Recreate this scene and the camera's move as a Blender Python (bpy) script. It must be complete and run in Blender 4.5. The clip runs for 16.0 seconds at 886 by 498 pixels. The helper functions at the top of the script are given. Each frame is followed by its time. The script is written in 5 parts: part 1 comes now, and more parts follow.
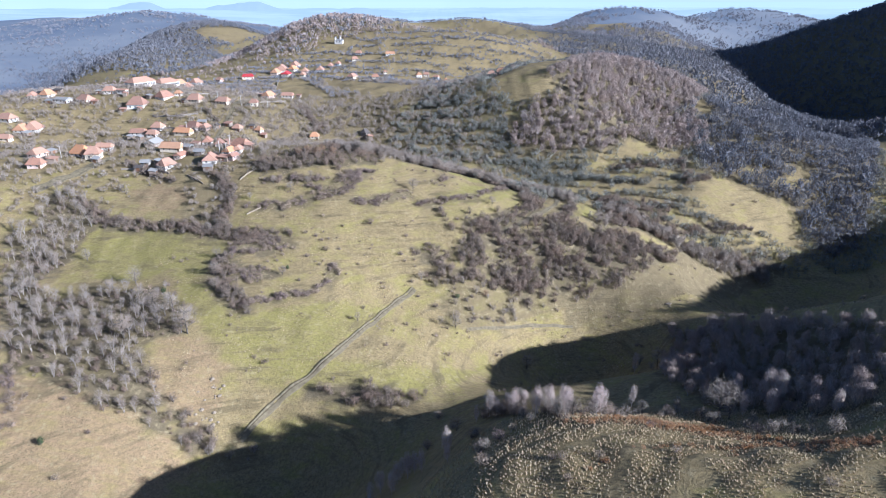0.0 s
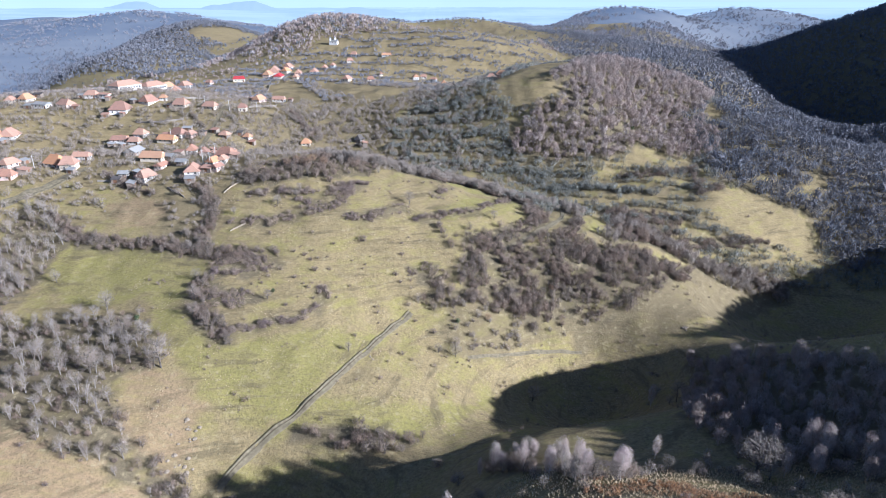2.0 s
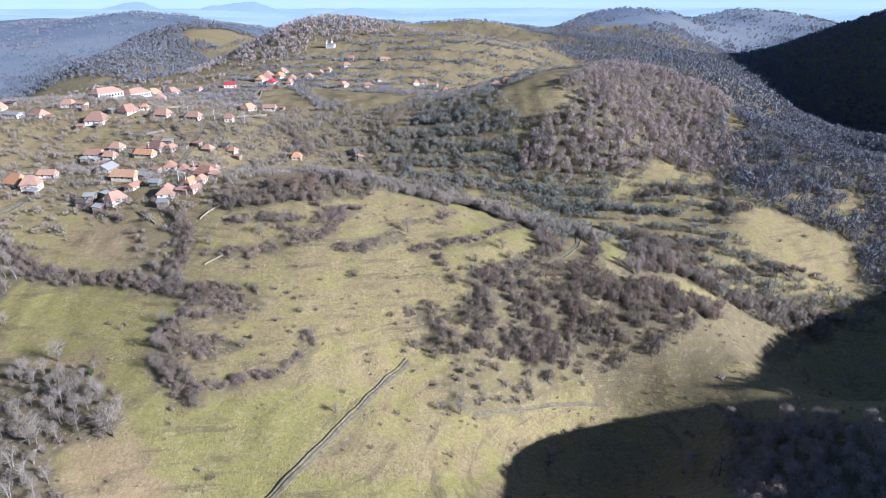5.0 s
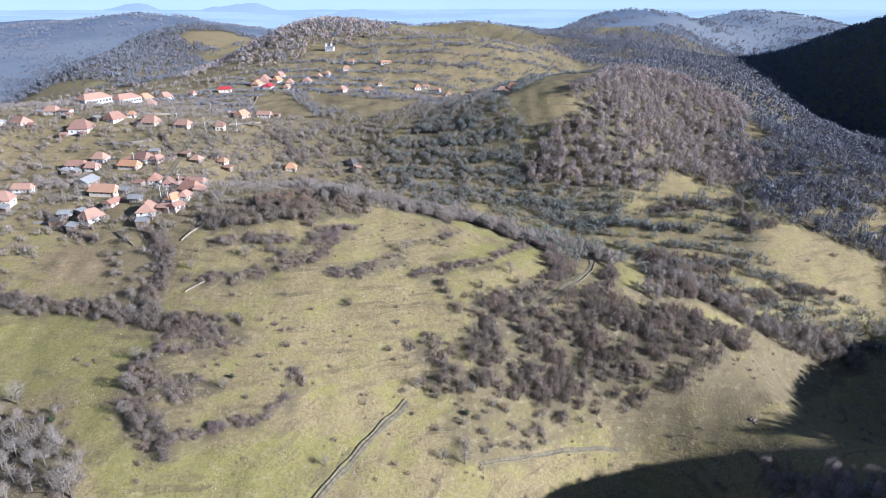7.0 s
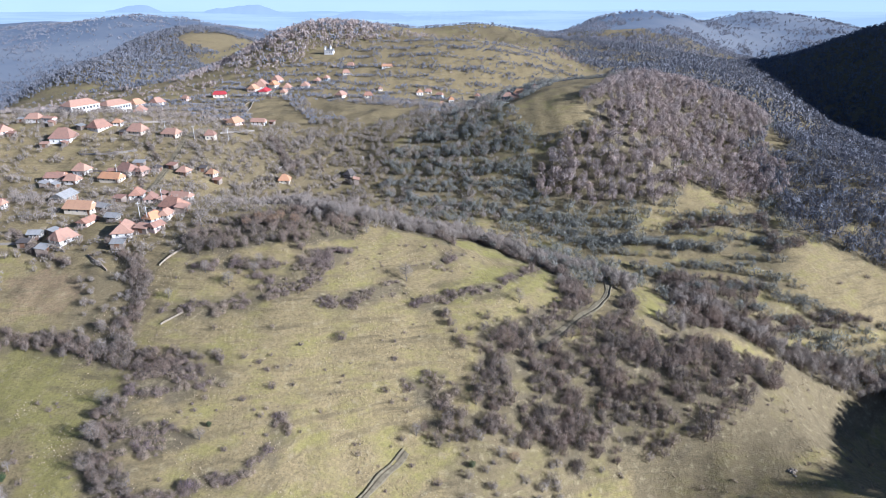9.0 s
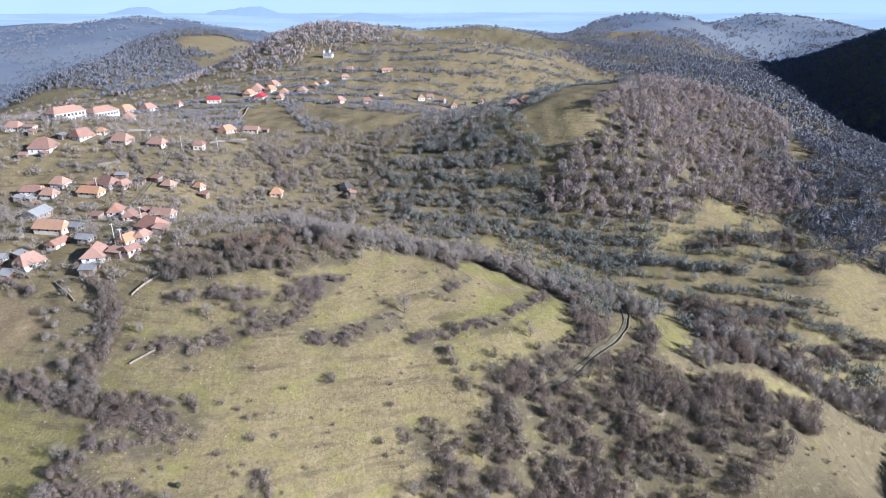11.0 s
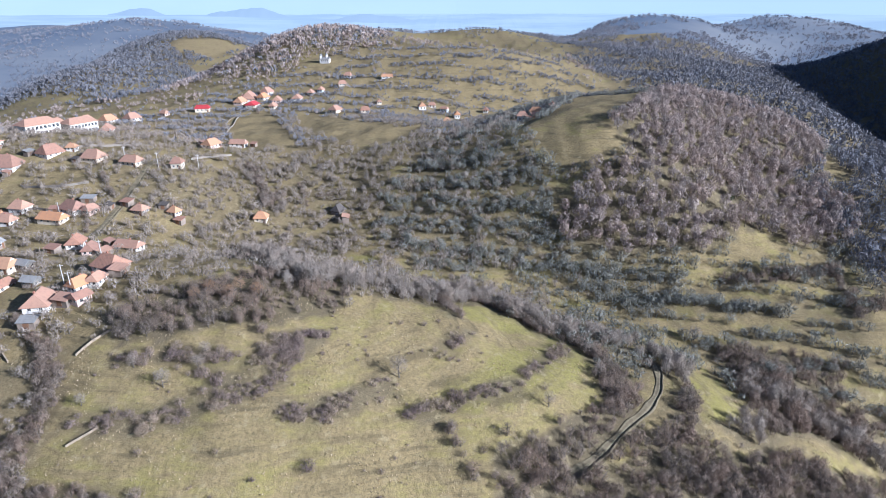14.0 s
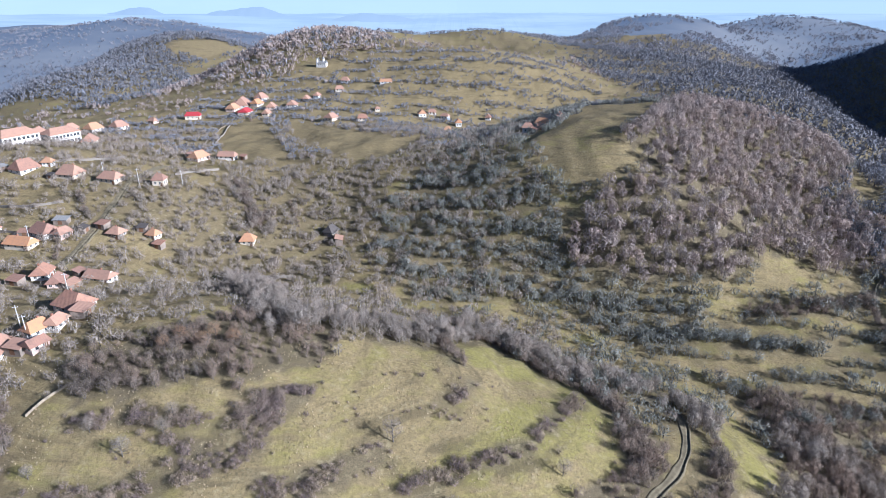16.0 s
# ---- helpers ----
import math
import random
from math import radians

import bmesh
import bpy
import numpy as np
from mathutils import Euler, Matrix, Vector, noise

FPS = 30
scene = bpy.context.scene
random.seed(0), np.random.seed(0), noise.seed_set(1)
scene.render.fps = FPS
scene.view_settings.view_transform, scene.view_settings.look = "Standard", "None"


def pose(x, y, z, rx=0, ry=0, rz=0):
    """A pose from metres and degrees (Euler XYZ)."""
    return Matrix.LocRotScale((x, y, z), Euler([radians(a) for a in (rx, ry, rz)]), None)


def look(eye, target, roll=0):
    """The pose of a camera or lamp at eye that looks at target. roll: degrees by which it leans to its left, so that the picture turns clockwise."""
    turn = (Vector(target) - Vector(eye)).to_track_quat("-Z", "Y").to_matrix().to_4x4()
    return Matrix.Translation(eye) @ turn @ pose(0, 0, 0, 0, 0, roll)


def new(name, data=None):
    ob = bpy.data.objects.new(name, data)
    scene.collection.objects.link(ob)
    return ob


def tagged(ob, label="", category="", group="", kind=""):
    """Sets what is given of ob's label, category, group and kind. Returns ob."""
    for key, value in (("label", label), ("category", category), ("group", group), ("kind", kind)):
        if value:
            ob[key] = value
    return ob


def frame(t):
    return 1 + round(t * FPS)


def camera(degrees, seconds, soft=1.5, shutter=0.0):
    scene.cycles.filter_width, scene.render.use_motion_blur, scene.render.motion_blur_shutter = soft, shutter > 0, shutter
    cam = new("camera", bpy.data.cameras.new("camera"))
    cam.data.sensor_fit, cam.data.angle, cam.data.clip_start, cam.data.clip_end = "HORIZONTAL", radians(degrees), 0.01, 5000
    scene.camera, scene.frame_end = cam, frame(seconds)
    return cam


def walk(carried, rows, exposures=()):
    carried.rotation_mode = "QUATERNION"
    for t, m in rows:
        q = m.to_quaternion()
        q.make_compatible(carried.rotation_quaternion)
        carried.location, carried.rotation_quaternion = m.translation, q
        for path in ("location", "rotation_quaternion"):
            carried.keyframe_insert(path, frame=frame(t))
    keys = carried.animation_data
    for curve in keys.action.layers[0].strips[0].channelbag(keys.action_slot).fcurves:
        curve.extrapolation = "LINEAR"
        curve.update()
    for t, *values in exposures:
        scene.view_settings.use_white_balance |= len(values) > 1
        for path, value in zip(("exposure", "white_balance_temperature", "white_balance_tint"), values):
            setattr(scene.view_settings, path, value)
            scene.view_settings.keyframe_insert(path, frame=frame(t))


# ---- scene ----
cam = camera(70.6, 16.0, 0.55)
PATH = [
    (0, (1.49, -0.74, 123.01), (1.04, 92.09, 85.82), 0.09),
    (1, (1.20, 11.04, 123.05), (1.00, 103.85, 85.81), 0.09),
    (2, (0.94, 23.00, 123.27), (0.86, 115.79, 86.00), 0.08),
    (3, (0.71, 35.08, 123.60), (0.66, 127.87, 86.32), 0.08),
    (4, (0.51, 47.23, 123.94), (0.40, 140.03, 86.68), 0.08),
    (5, (0.33, 59.44, 124.26), (0.10, 152.25, 87.04), 0.07),
    (6, (0.17, 71.66, 124.52), (-0.22, 164.50, 87.35), 0.07),
    (7, (0.02, 83.88, 124.69), (-0.56, 176.75, 87.61), 0.07),
    (8, (-0.11, 96.07, 124.79), (-0.89, 188.98, 87.81), 0.06),
    (9, (-0.24, 108.23, 124.83), (-1.22, 201.18, 87.96), 0.06),
    (10, (-0.36, 120.37, 124.86), (-1.53, 213.36, 88.10), 0.06),
    (11, (-0.48, 132.47, 124.94), (-1.82, 225.50, 88.29), 0.05),
    (12, (-0.60, 144.57, 125.16), (-2.10, 237.63, 88.59), 0.05),
    (13, (-0.72, 156.67, 125.60), (-2.35, 249.74, 89.08), 0.05),
    (14, (-0.85, 168.80, 126.40), (-2.59, 261.88, 89.88), 0.04),
    (15, (-0.99, 180.99, 127.68), (-2.81, 274.05, 91.11), 0.04),
    (16, (-1.14, 193.29, 129.61), (-3.02, 286.29, 92.90), 0.04),
]
walk(cam, [(t, look(eye, target, roll)) for t, eye, target, roll in PATH], [(0, 1.3, 5020, 15), (4, 1.25, 5020, 15), (8, 1.16, 5020, 15), (16, 1.12, 5050, 15)])

# ---------- world, sun ----------
SUN_ELEVATION, SUN_AZIMUTH = 22.5, 113.0  # degrees; azimuth clockwise from +y
world = bpy.data.worlds.new("sky")
scene.world = world
world.use_nodes = True
sky = world.node_tree.nodes.new("ShaderNodeTexSky")
sky.sky_type, sky.sun_disc = "NISHITA", False
sky.sun_elevation, sky.sun_rotation = radians(SUN_ELEVATION), radians(SUN_AZIMUTH)
sky.altitude, sky.air_density, sky.dust_density = 500, 0.65, 0.6
world.node_tree.links.new(sky.outputs[0], world.node_tree.nodes["Background"].inputs[0])
world.node_tree.nodes["Background"].inputs[1].default_value = 0.05
SUN_WAY = Vector((math.sin(radians(SUN_AZIMUTH)) * math.cos(radians(SUN_ELEVATION)), math.cos(radians(SUN_AZIMUTH)) * math.cos(radians(SUN_ELEVATION)), math.sin(radians(SUN_ELEVATION))))
sun = new("sun", bpy.data.lights.new("sun", "SUN"))
sun.data.energy, sun.data.angle, sun.data.color = 5.0, radians(0.5), (1.0, 0.93, 0.82)
sun.matrix_world = look(SUN_WAY * 500, (0, 0, 0))

# ---------- materials ----------


class Nodes:
    """A node material, written from its colour outwards."""

    def __init__(self, name, roughness=0.9, specular=0.2, metallic=0.0):
        self.m = bpy.data.materials.new(name)
        self.m.use_nodes = True
        self.t = self.m.node_tree
        self.shader = self.t.nodes["Principled BSDF"]
        self.shader.inputs["Roughness"].default_value = roughness
        self.shader.inputs["Specular IOR Level"].default_value = specular
        self.shader.inputs["Metallic"].default_value = metallic
        self.where = self.t.nodes.new("ShaderNodeTexCoord").outputs["Object"]

    def noise(self, scale, detail=4.0, stretch=None, rough=0.55):
        n = self.t.nodes.new("ShaderNodeTexNoise")
        n.inputs["Scale"].default_value, n.inputs["Detail"].default_value, n.inputs["Roughness"].default_value = scale, detail, rough
        if stretch:
            mp = self.t.nodes.new("ShaderNodeMapping")
            mp.inputs["Scale"].default_value = stretch
            self.t.links.new(self.where, mp.inputs[0])
            self.t.links.new(mp.outputs[0], n.inputs["Vector"])
        else:
            self.t.links.new(self.where, n.inputs["Vector"])
        return n.outputs[0]

    def ramp(self, value, low, high, to_low=0.0, to_high=1.0):
        n = self.t.nodes.new("ShaderNodeMapRange")
        n.inputs[1].default_value, n.inputs[2].default_value, n.inputs[3].default_value, n.inputs[4].default_value = low, high, to_low, to_high
        self.t.links.new(value, n.inputs[0])
        return n.outputs[0]

    def math(self, op, a, b):
        n = self.t.nodes.new("ShaderNodeMath")
        n.operation, n.use_clamp = op, True
        for k, v in enumerate((a, b)):
            if isinstance(v, (int, float)):
                n.inputs[k].default_value = v
            else:
                self.t.links.new(v, n.inputs[k])
        return n.outputs[0]

    def mix(self, factor, a, b):
        n = self.t.nodes.new("ShaderNodeMix")
        n.data_type = "RGBA"
        for k, v in ((0, factor), (6, a), (7, b)):
            if isinstance(v, (int, float)):
                n.inputs[k].default_value = v
            elif isinstance(v, tuple):
                n.inputs[k].default_value = (*v, 1)
            else:
                self.t.links.new(v, n.inputs[k])
        return n.outputs[2]

    def attribute(self, name):
        n = self.t.nodes.new("ShaderNodeAttribute")
        n.attribute_name = name
        return n.outputs["Fac"]

    def island(self):
        return self.t.nodes.new("ShaderNodeNewGeometry").outputs["Random Per Island"]

    def piece(self):
        return self.t.nodes.new("ShaderNodeObjectInfo").outputs["Random"]

    def bump(self, height, strength, distance):
        n = self.t.nodes.new("ShaderNodeBump")
        n.inputs["Strength"].default_value, n.inputs["Distance"].default_value = strength, distance
        self.t.links.new(height, n.inputs["Height"])
        self.t.links.new(n.outputs[0], self.shader.inputs["Normal"])

    def done(self, colour):
        if isinstance(colour, tuple):
            self.shader.inputs["Base Color"].default_value = (*colour, 1)
        else:
            self.t.links.new(colour, self.shader.inputs["Base Color"])
        return self.m


def ground_material():
    n = Nodes("grassland", 0.95, 0.1)
    broad, medium, fine, blades = n.noise(0.012, 3), n.noise(0.09, 5), n.noise(0.9, 4), n.noise(3.5, 3)
    steps = n.noise(1.0, 4, (0.045, 0.045, 0.8), 0.6)  # trodden lines along the contours
    streaks = n.noise(0.35, 4, (0.35, 1.6, 1.0))
    straw = n.mix(n.ramp(fine, 0.35, 0.7), (0.31, 0.24, 0.117), (0.185, 0.141, 0.069))
    grass = n.mix(n.ramp(fine, 0.35, 0.7), (0.29, 0.254, 0.079), (0.2, 0.177, 0.057))
    dryness = n.math("ADD", n.ramp(medium, 0.36, 0.6, 0.12, 0.9), n.ramp(streaks, 0.45, 0.65, 0.0, 0.3))
    dryness = n.math("ADD", dryness, n.ramp(steps, 0.42, 0.6, 0.0, 0.45))
    lush = n.attribute("lush")
    dryness = n.math("SUBTRACT", dryness, n.math("MULTIPLY", lush, 0.7))
    dryness = n.math("ADD", dryness, n.attribute("dry"))
    field = n.mix(dryness, grass, straw)
    # woodland litter, its brown darkened further to imitate shade under the crowns
    litter = n.mix(n.ramp(medium, 0.35, 0.65), (0.10, 0.08, 0.055), (0.18, 0.148, 0.088))
    litter = n.mix(n.ramp(blades, 0.45, 0.6, 0.0, 0.6), litter, (0.06, 0.048, 0.036))
    field = n.mix(n.math("MULTIPLY", n.attribute("litter"), n.ramp(medium, 0.25, 0.5, 0.5, 0.95)), field, litter)
    earth = n.mix(n.ramp(fine, 0.3, 0.7), (0.34, 0.235, 0.135), (0.22, 0.15, 0.09))
    field = n.mix(n.math("MULTIPLY", n.attribute("earth"), n.ramp(streaks, 0.3, 0.6, 0.45, 1.0)), field, earth)
    field = n.mix(n.ramp(broad, 0.35, 0.7, 0.0, 0.2), field, (0.22, 0.17, 0.085))
    rim = n.ramp(steps, 0.54, 0.64, 0.0, 0.75)
    field = n.mix(n.math("MULTIPLY", rim, n.ramp(medium, 0.3, 0.6, 0.2, 1.0)), field, (0.125, 0.1, 0.055))
    field = n.mix(n.ramp(blades, 0.5, 0.72, 0.0, 0.5), field, (0.13, 0.105, 0.065))
    tufts = n.ramp(n.noise(1.5, 3, None, 0.65), 0.53, 0.64, 0.0, 0.7)
    field = n.mix(n.math("MULTIPLY", tufts, n.ramp(medium, 0.35, 0.6, 0.35, 1.0)), field, (0.105, 0.088, 0.05))
    field = n.mix(n.ramp(n.noise(0.45, 4, None, 0.7), 0.55, 0.68, 0.0, 0.45), field, (0.42, 0.35, 0.195))
    height_mix = n.math("ADD", n.math("MULTIPLY", fine, 0.35), n.math("MULTIPLY", blades, 0.25))
    n.bump(n.math("ADD", height_mix, n.math("MULTIPLY", steps, 0.4)), 0.75, 0.9)
    return n.done(field)


def twig_material(name, light, dark, warm=None):
    """Sprays of fine twigs, which let half of their light through."""
    n = Nodes(name)
    c = n.mix(n.ramp(n.island(), 0.0, 1.0, 0.05, 0.85), light, dark)
    c = n.mix(n.math("MULTIPLY", n.attribute("tone"), 0.75), c, warm or dark)
    c = n.mix(n.ramp(n.noise(0.11, 3), 0.5, 0.72, 0.0, 0.5), c, dark)
    front, back, both = (n.t.nodes.new("ShaderNode" + k) for k in ("BsdfDiffuse", "BsdfTranslucent", "MixShader"))
    both.inputs[0].default_value = 0.12
    n.t.links.new(c, front.inputs[0])
    n.t.links.new(c, back.inputs[0])
    n.t.links.new(front.outputs[0], both.inputs[1])
    n.t.links.new(back.outputs[0], both.inputs[2])
    n.t.links.new(both.outputs[0], n.t.nodes["Material Output"].inputs[0])
    n.t.nodes.remove(n.shader)
    return n.m


def plain_material(name, a, b, scale=1.5, roughness=0.85, bump=0.0, specular=0.2, metallic=0.0):
    n = Nodes(name, roughness, specular, metallic)
    tex = n.noise(scale, 5)
    if bump:
        n.bump(n.noise(scale * 6, 3), 0.5, bump)
    return n.done(n.mix(n.ramp(tex, 0.3, 0.7), a, b))


def roof_material(name, a, b, worn):
    n = Nodes(name, 0.85, 0.2)
    c = n.mix(n.piece(), a, b)
    c = n.mix(n.ramp(n.noise(0.9, 5), 0.45, 0.75, 0.0, 0.7), c, worn)
    w = n.t.nodes.new("ShaderNodeTexWave")
    w.bands_direction = "Z"
    w.inputs["Scale"].default_value, w.inputs["Distortion"].default_value = 1.6, 0.6
    n.t.links.new(n.where, w.inputs["Vector"])
    n.bump(w.outputs[1], 0.7, 0.06)
    c = n.mix(n.ramp(n.noise(6.0, 2), 0.4, 0.7, 0.0, 0.3), c, worn)
    return n.done(c)


def wall_material(name, a, b):
    n = Nodes(name, 0.9, 0.2)
    c = n.mix(n.ramp(n.noise(0.5, 5), 0.35, 0.7), a, b)
    c = n.mix(n.ramp(n.noise(2.2, 5, (1, 1, 0.3)), 0.58, 0.75, 0.0, 0.5), c, tuple(v * 0.6 for v in b))
    n.bump(n.noise(8, 3), 0.3, 0.02)
    return n.done(c)


GRASS = ground_material()
BARK = plain_material("bark", (0.14, 0.12, 0.10), (0.08, 0.068, 0.056), 2.0)
PALE_BARK = plain_material("pale grey bark", (0.34, 0.30, 0.26), (0.17, 0.15, 0.13), 1.5)
BIRCH_BARK = plain_material("birch bark", (0.52, 0.48, 0.43), (0.30, 0.27, 0.24), 1.2)
TWIGS = {
    "wood": twig_material("beech twigs", (0.45, 0.385, 0.345), (0.13, 0.108, 0.097), (0.36, 0.275, 0.228)),
    "grey": twig_material("grey twigs", (0.4, 0.35, 0.295), (0.135, 0.116, 0.097), (0.3, 0.245, 0.195)),
    "thicket": twig_material("dark thicket twigs", (0.35, 0.292, 0.238), (0.06, 0.05, 0.042), (0.26, 0.187, 0.14)),
    "orchard": twig_material("lichened orchard twigs", (0.35, 0.35, 0.305), (0.08, 0.086, 0.075), (0.24, 0.235, 0.195)),
    "scrub": twig_material("blackthorn twigs", (0.31, 0.235, 0.215), (0.1, 0.077, 0.077), (0.4, 0.32, 0.215)),
    "birch": twig_material("birch twigs", (0.52, 0.42, 0.375), (0.29, 0.23, 0.21), (0.47, 0.4, 0.345)),
    "oak": twig_material("oak twigs with dead leaves", (0.34, 0.215, 0.13), (0.17, 0.11, 0.07), (0.26, 0.18, 0.12)),
    "bracken": twig_material("dead bracken", (0.46, 0.25, 0.11), (0.22, 0.12, 0.06), (0.34, 0.2, 0.115)),
    "evergreen": twig_material("evergreen sprays", (0.08, 0.11, 0.052), (0.034, 0.05, 0.026), (0.11, 0.13, 0.068)),
    # cloud shade and blue haze are painted into these twig colours
    "shade": twig_material("slope woods with painted shade and haze", (0.2, 0.21, 0.235), (0.075, 0.08, 0.095), (0.2, 0.19, 0.195)),
    # the bluish tint stands in for haze over distant woods
    "far": twig_material("far bare woods tinted with haze", (0.27, 0.275, 0.3), (0.12, 0.123, 0.138), (0.25, 0.24, 0.245)),
}
EARTH = plain_material("track earth", (0.22, 0.185, 0.115), (0.115, 0.095, 0.06), 0.7, 0.95, 0.05)
STRAW = twig_material("straw tussocks", (0.64, 0.54, 0.36), (0.40, 0.32, 0.20), (0.50, 0.38, 0.23))
ROOFS = {
    "orange": roof_material("orange clay tiles", (0.50, 0.25, 0.12), (0.45, 0.265, 0.155), (0.34, 0.2, 0.13)),
    "salmon": roof_material("weathered salmon tiles", (0.44, 0.26, 0.175), (0.37, 0.22, 0.155), (0.27, 0.175, 0.13)),
    "brown": roof_material("old brown tiles", (0.38, 0.205, 0.135), (0.29, 0.17, 0.125), (0.18, 0.12, 0.095)),
    "grey": roof_material("grey sheet roof", (0.34, 0.33, 0.31), (0.26, 0.255, 0.24), (0.18, 0.17, 0.155)),
    "dark": roof_material("dark shingle roof", (0.11, 0.095, 0.085), (0.075, 0.065, 0.06), (0.05, 0.045, 0.04)),
    "red": roof_material("red painted sheet roof", (0.45, 0.05, 0.06), (0.38, 0.045, 0.05), (0.28, 0.05, 0.05)),
}
WALLS = {
    "white": wall_material("white limewash", (0.72, 0.69, 0.64), (0.58, 0.55, 0.50)),
    "cream": wall_material("cream render", (0.62, 0.54, 0.42), (0.50, 0.43, 0.33)),
    "pink": wall_material("faded pink render", (0.68, 0.52, 0.44), (0.58, 0.44, 0.37)),
    "blue": wall_material("pale blue render", (0.55, 0.62, 0.68), (0.47, 0.53, 0.58)),
    "wood": wall_material("grey weathered boards", (0.26, 0.21, 0.165), (0.17, 0.14, 0.115)),
}
GLASS = Nodes("window glass", 0.12, 0.5).done((0.03, 0.035, 0.04))
FRAME = plain_material("window paint", (0.62, 0.60, 0.56), (0.50, 0.47, 0.42), 3)
DOOR = plain_material("brown door", (0.20, 0.11, 0.06), (0.14, 0.08, 0.05), 3)
BRICK = plain_material("chimney brick", (0.36, 0.17, 0.11), (0.26, 0.13, 0.09), 3, 0.9, 0.02)
STONE = plain_material("pale limestone", (0.33, 0.27, 0.19), (0.17, 0.14, 0.105), 1.0, 0.9, 0.1)
POLE = plain_material("concrete pole", (0.50, 0.48, 0.44), (0.40, 0.38, 0.35), 2)
PALE_WOOD = plain_material("grey fence boards", (0.30, 0.265, 0.22), (0.20, 0.175, 0.145), 2)


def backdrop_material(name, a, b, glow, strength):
    """Far country near the horizon, its veil of air painted in as emission."""
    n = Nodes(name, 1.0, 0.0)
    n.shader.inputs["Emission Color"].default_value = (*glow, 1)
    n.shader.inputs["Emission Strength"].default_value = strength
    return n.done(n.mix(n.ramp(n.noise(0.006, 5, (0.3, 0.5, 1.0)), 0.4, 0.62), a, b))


# the bluish glow imitates haze; this land gives off no light
HAZE_HILL = backdrop_material("distant hills with painted haze", (0.04, 0.045, 0.05), (0.03, 0.034, 0.038), (0.50, 0.63, 0.73), 0.41)
HAZE_COUNTRY = backdrop_material("far hill country with painted haze", (0.12, 0.112, 0.095), (0.06, 0.06, 0.062), (0.27, 0.36, 0.50), 0.19)
HAZE_PLAIN = backdrop_material("distant plain with painted haze", (0.08, 0.085, 0.09), (0.02, 0.025, 0.03), (0.53, 0.67, 0.76), 0.41)
# haze low in the sky, imitated by a wall that glows
HAZE_SKY = backdrop_material("painted horizon haze", (0.03, 0.034, 0.038), (0.02, 0.024, 0.028), (0.62, 0.76, 0.84), 0.46)

# ---------- the lie of the land ----------
FORMS = []


def rise(x, y, height, spread):
    """One rounded landform: a swell, or a hollow where height is negative."""
    FORMS.append((x, y, height, spread))


BASE = 15.2
rise(600, 1200, 34.5, 1000)
rise(-900, 3200, -25.5, 1000)
rise(1450, 1650, 26.2, 600)
rise(-650, 3050, -15.0, 600)
rise(50, 3050, -24.9, 600)
rise(400, 3050, -24.7, 600)
rise(1100, 3050, -20.6, 600)
rise(0, -600, 27.2, 320)
rise(800, -200, 29.5, 320)
rise(1000, 200, 19.0, 320)
rise(1200, 600, 25.3, 320)
rise(1200, 800, 32.6, 320)
rise(-1000, 1000, -24.5, 320)
rise(1200, 1000, 34.6, 320)
rise(1200, 1200, 30.7, 320)
rise(-1000, 1600, -26.1, 320)
rise(1000, 2200, 22.4, 320)
rise(2000, 2200, 6.6, 320)
rise(0, 2400, -16.3, 320)
rise(800, 3000, -15.5, 320)
rise(1400, 3000, -19.8, 320)
rise(1600, 3000, -19.4, 320)
rise(-1600, 3200, -21.2, 320)
rise(-1400, 3200, -21.7, 320)
rise(1400, 3200, -17.0, 320)
rise(740, -100, 22.3, 180)
rise(860, 620, 27.1, 180)
rise(980, 620, 22.9, 180)
rise(980, 740, 32.4, 180)
rise(-820, 860, -23.7, 180)
rise(860, 860, 29.9, 180)
rise(980, 860, 34.0, 180)
rise(-100, 980, 18.5, 180)
rise(980, 980, 27.8, 180)
rise(-940, 1100, -21.5, 180)
rise(1100, 1100, 22.2, 180)
rise(20, 1220, 19.2, 180)
rise(500, 1220, -20.8, 180)
rise(1100, 1220, 26.4, 180)
rise(-460, 1340, 26.0, 180)
rise(1100, 1340, 25.6, 180)
rise(-940, 1460, -26.6, 180)
rise(-940, 1580, -24.5, 180)
rise(-940, 1700, -19.1, 180)
rise(-1180, 1820, -17.4, 180)
rise(380, 1820, 16.6, 180)
rise(500, 1820, 32.8, 180)
rise(-1300, 1940, -20.3, 180)
rise(-1300, 2060, -19.9, 180)
rise(-940, 2180, 22.7, 180)
rise(860, 2180, 19.8, 180)
rise(-940, 2300, 24.0, 180)
rise(20, 2300, -14.6, 180)
rise(980, 2300, 28.2, 180)
rise(300, 110, 25.0, 110)
rise(-820, 270, 6.7, 110)
rise(300, 430, -30.3, 110)
rise(-340, 510, 20.5, 110)
rise(-660, 750, -23.5, 110)
rise(-500, 750, -8.4, 110)
rise(460, 750, -27.7, 110)
rise(540, 830, -29.6, 110)
rise(-740, 910, -24.4, 110)
rise(-660, 910, -15.6, 110)
rise(-20, 910, 15.2, 110)
rise(220, 910, -12.3, 110)
rise(-740, 990, -24.9, 110)
rise(-500, 990, 36.8, 110)
rise(-820, 1070, -19.3, 110)
rise(-740, 1070, -25.0, 110)
rise(220, 1230, 11.1, 110)
rise(540, 1230, -35.6, 110)
rise(-900, 1310, -26.2, 110)
rise(-580, 1310, 22.5, 110)
rise(-180, 1310, 26.2, 110)
rise(380, 1390, 16.4, 110)
rise(-580, 1470, 21.7, 110)
rise(620, 1470, -21.2, 110)
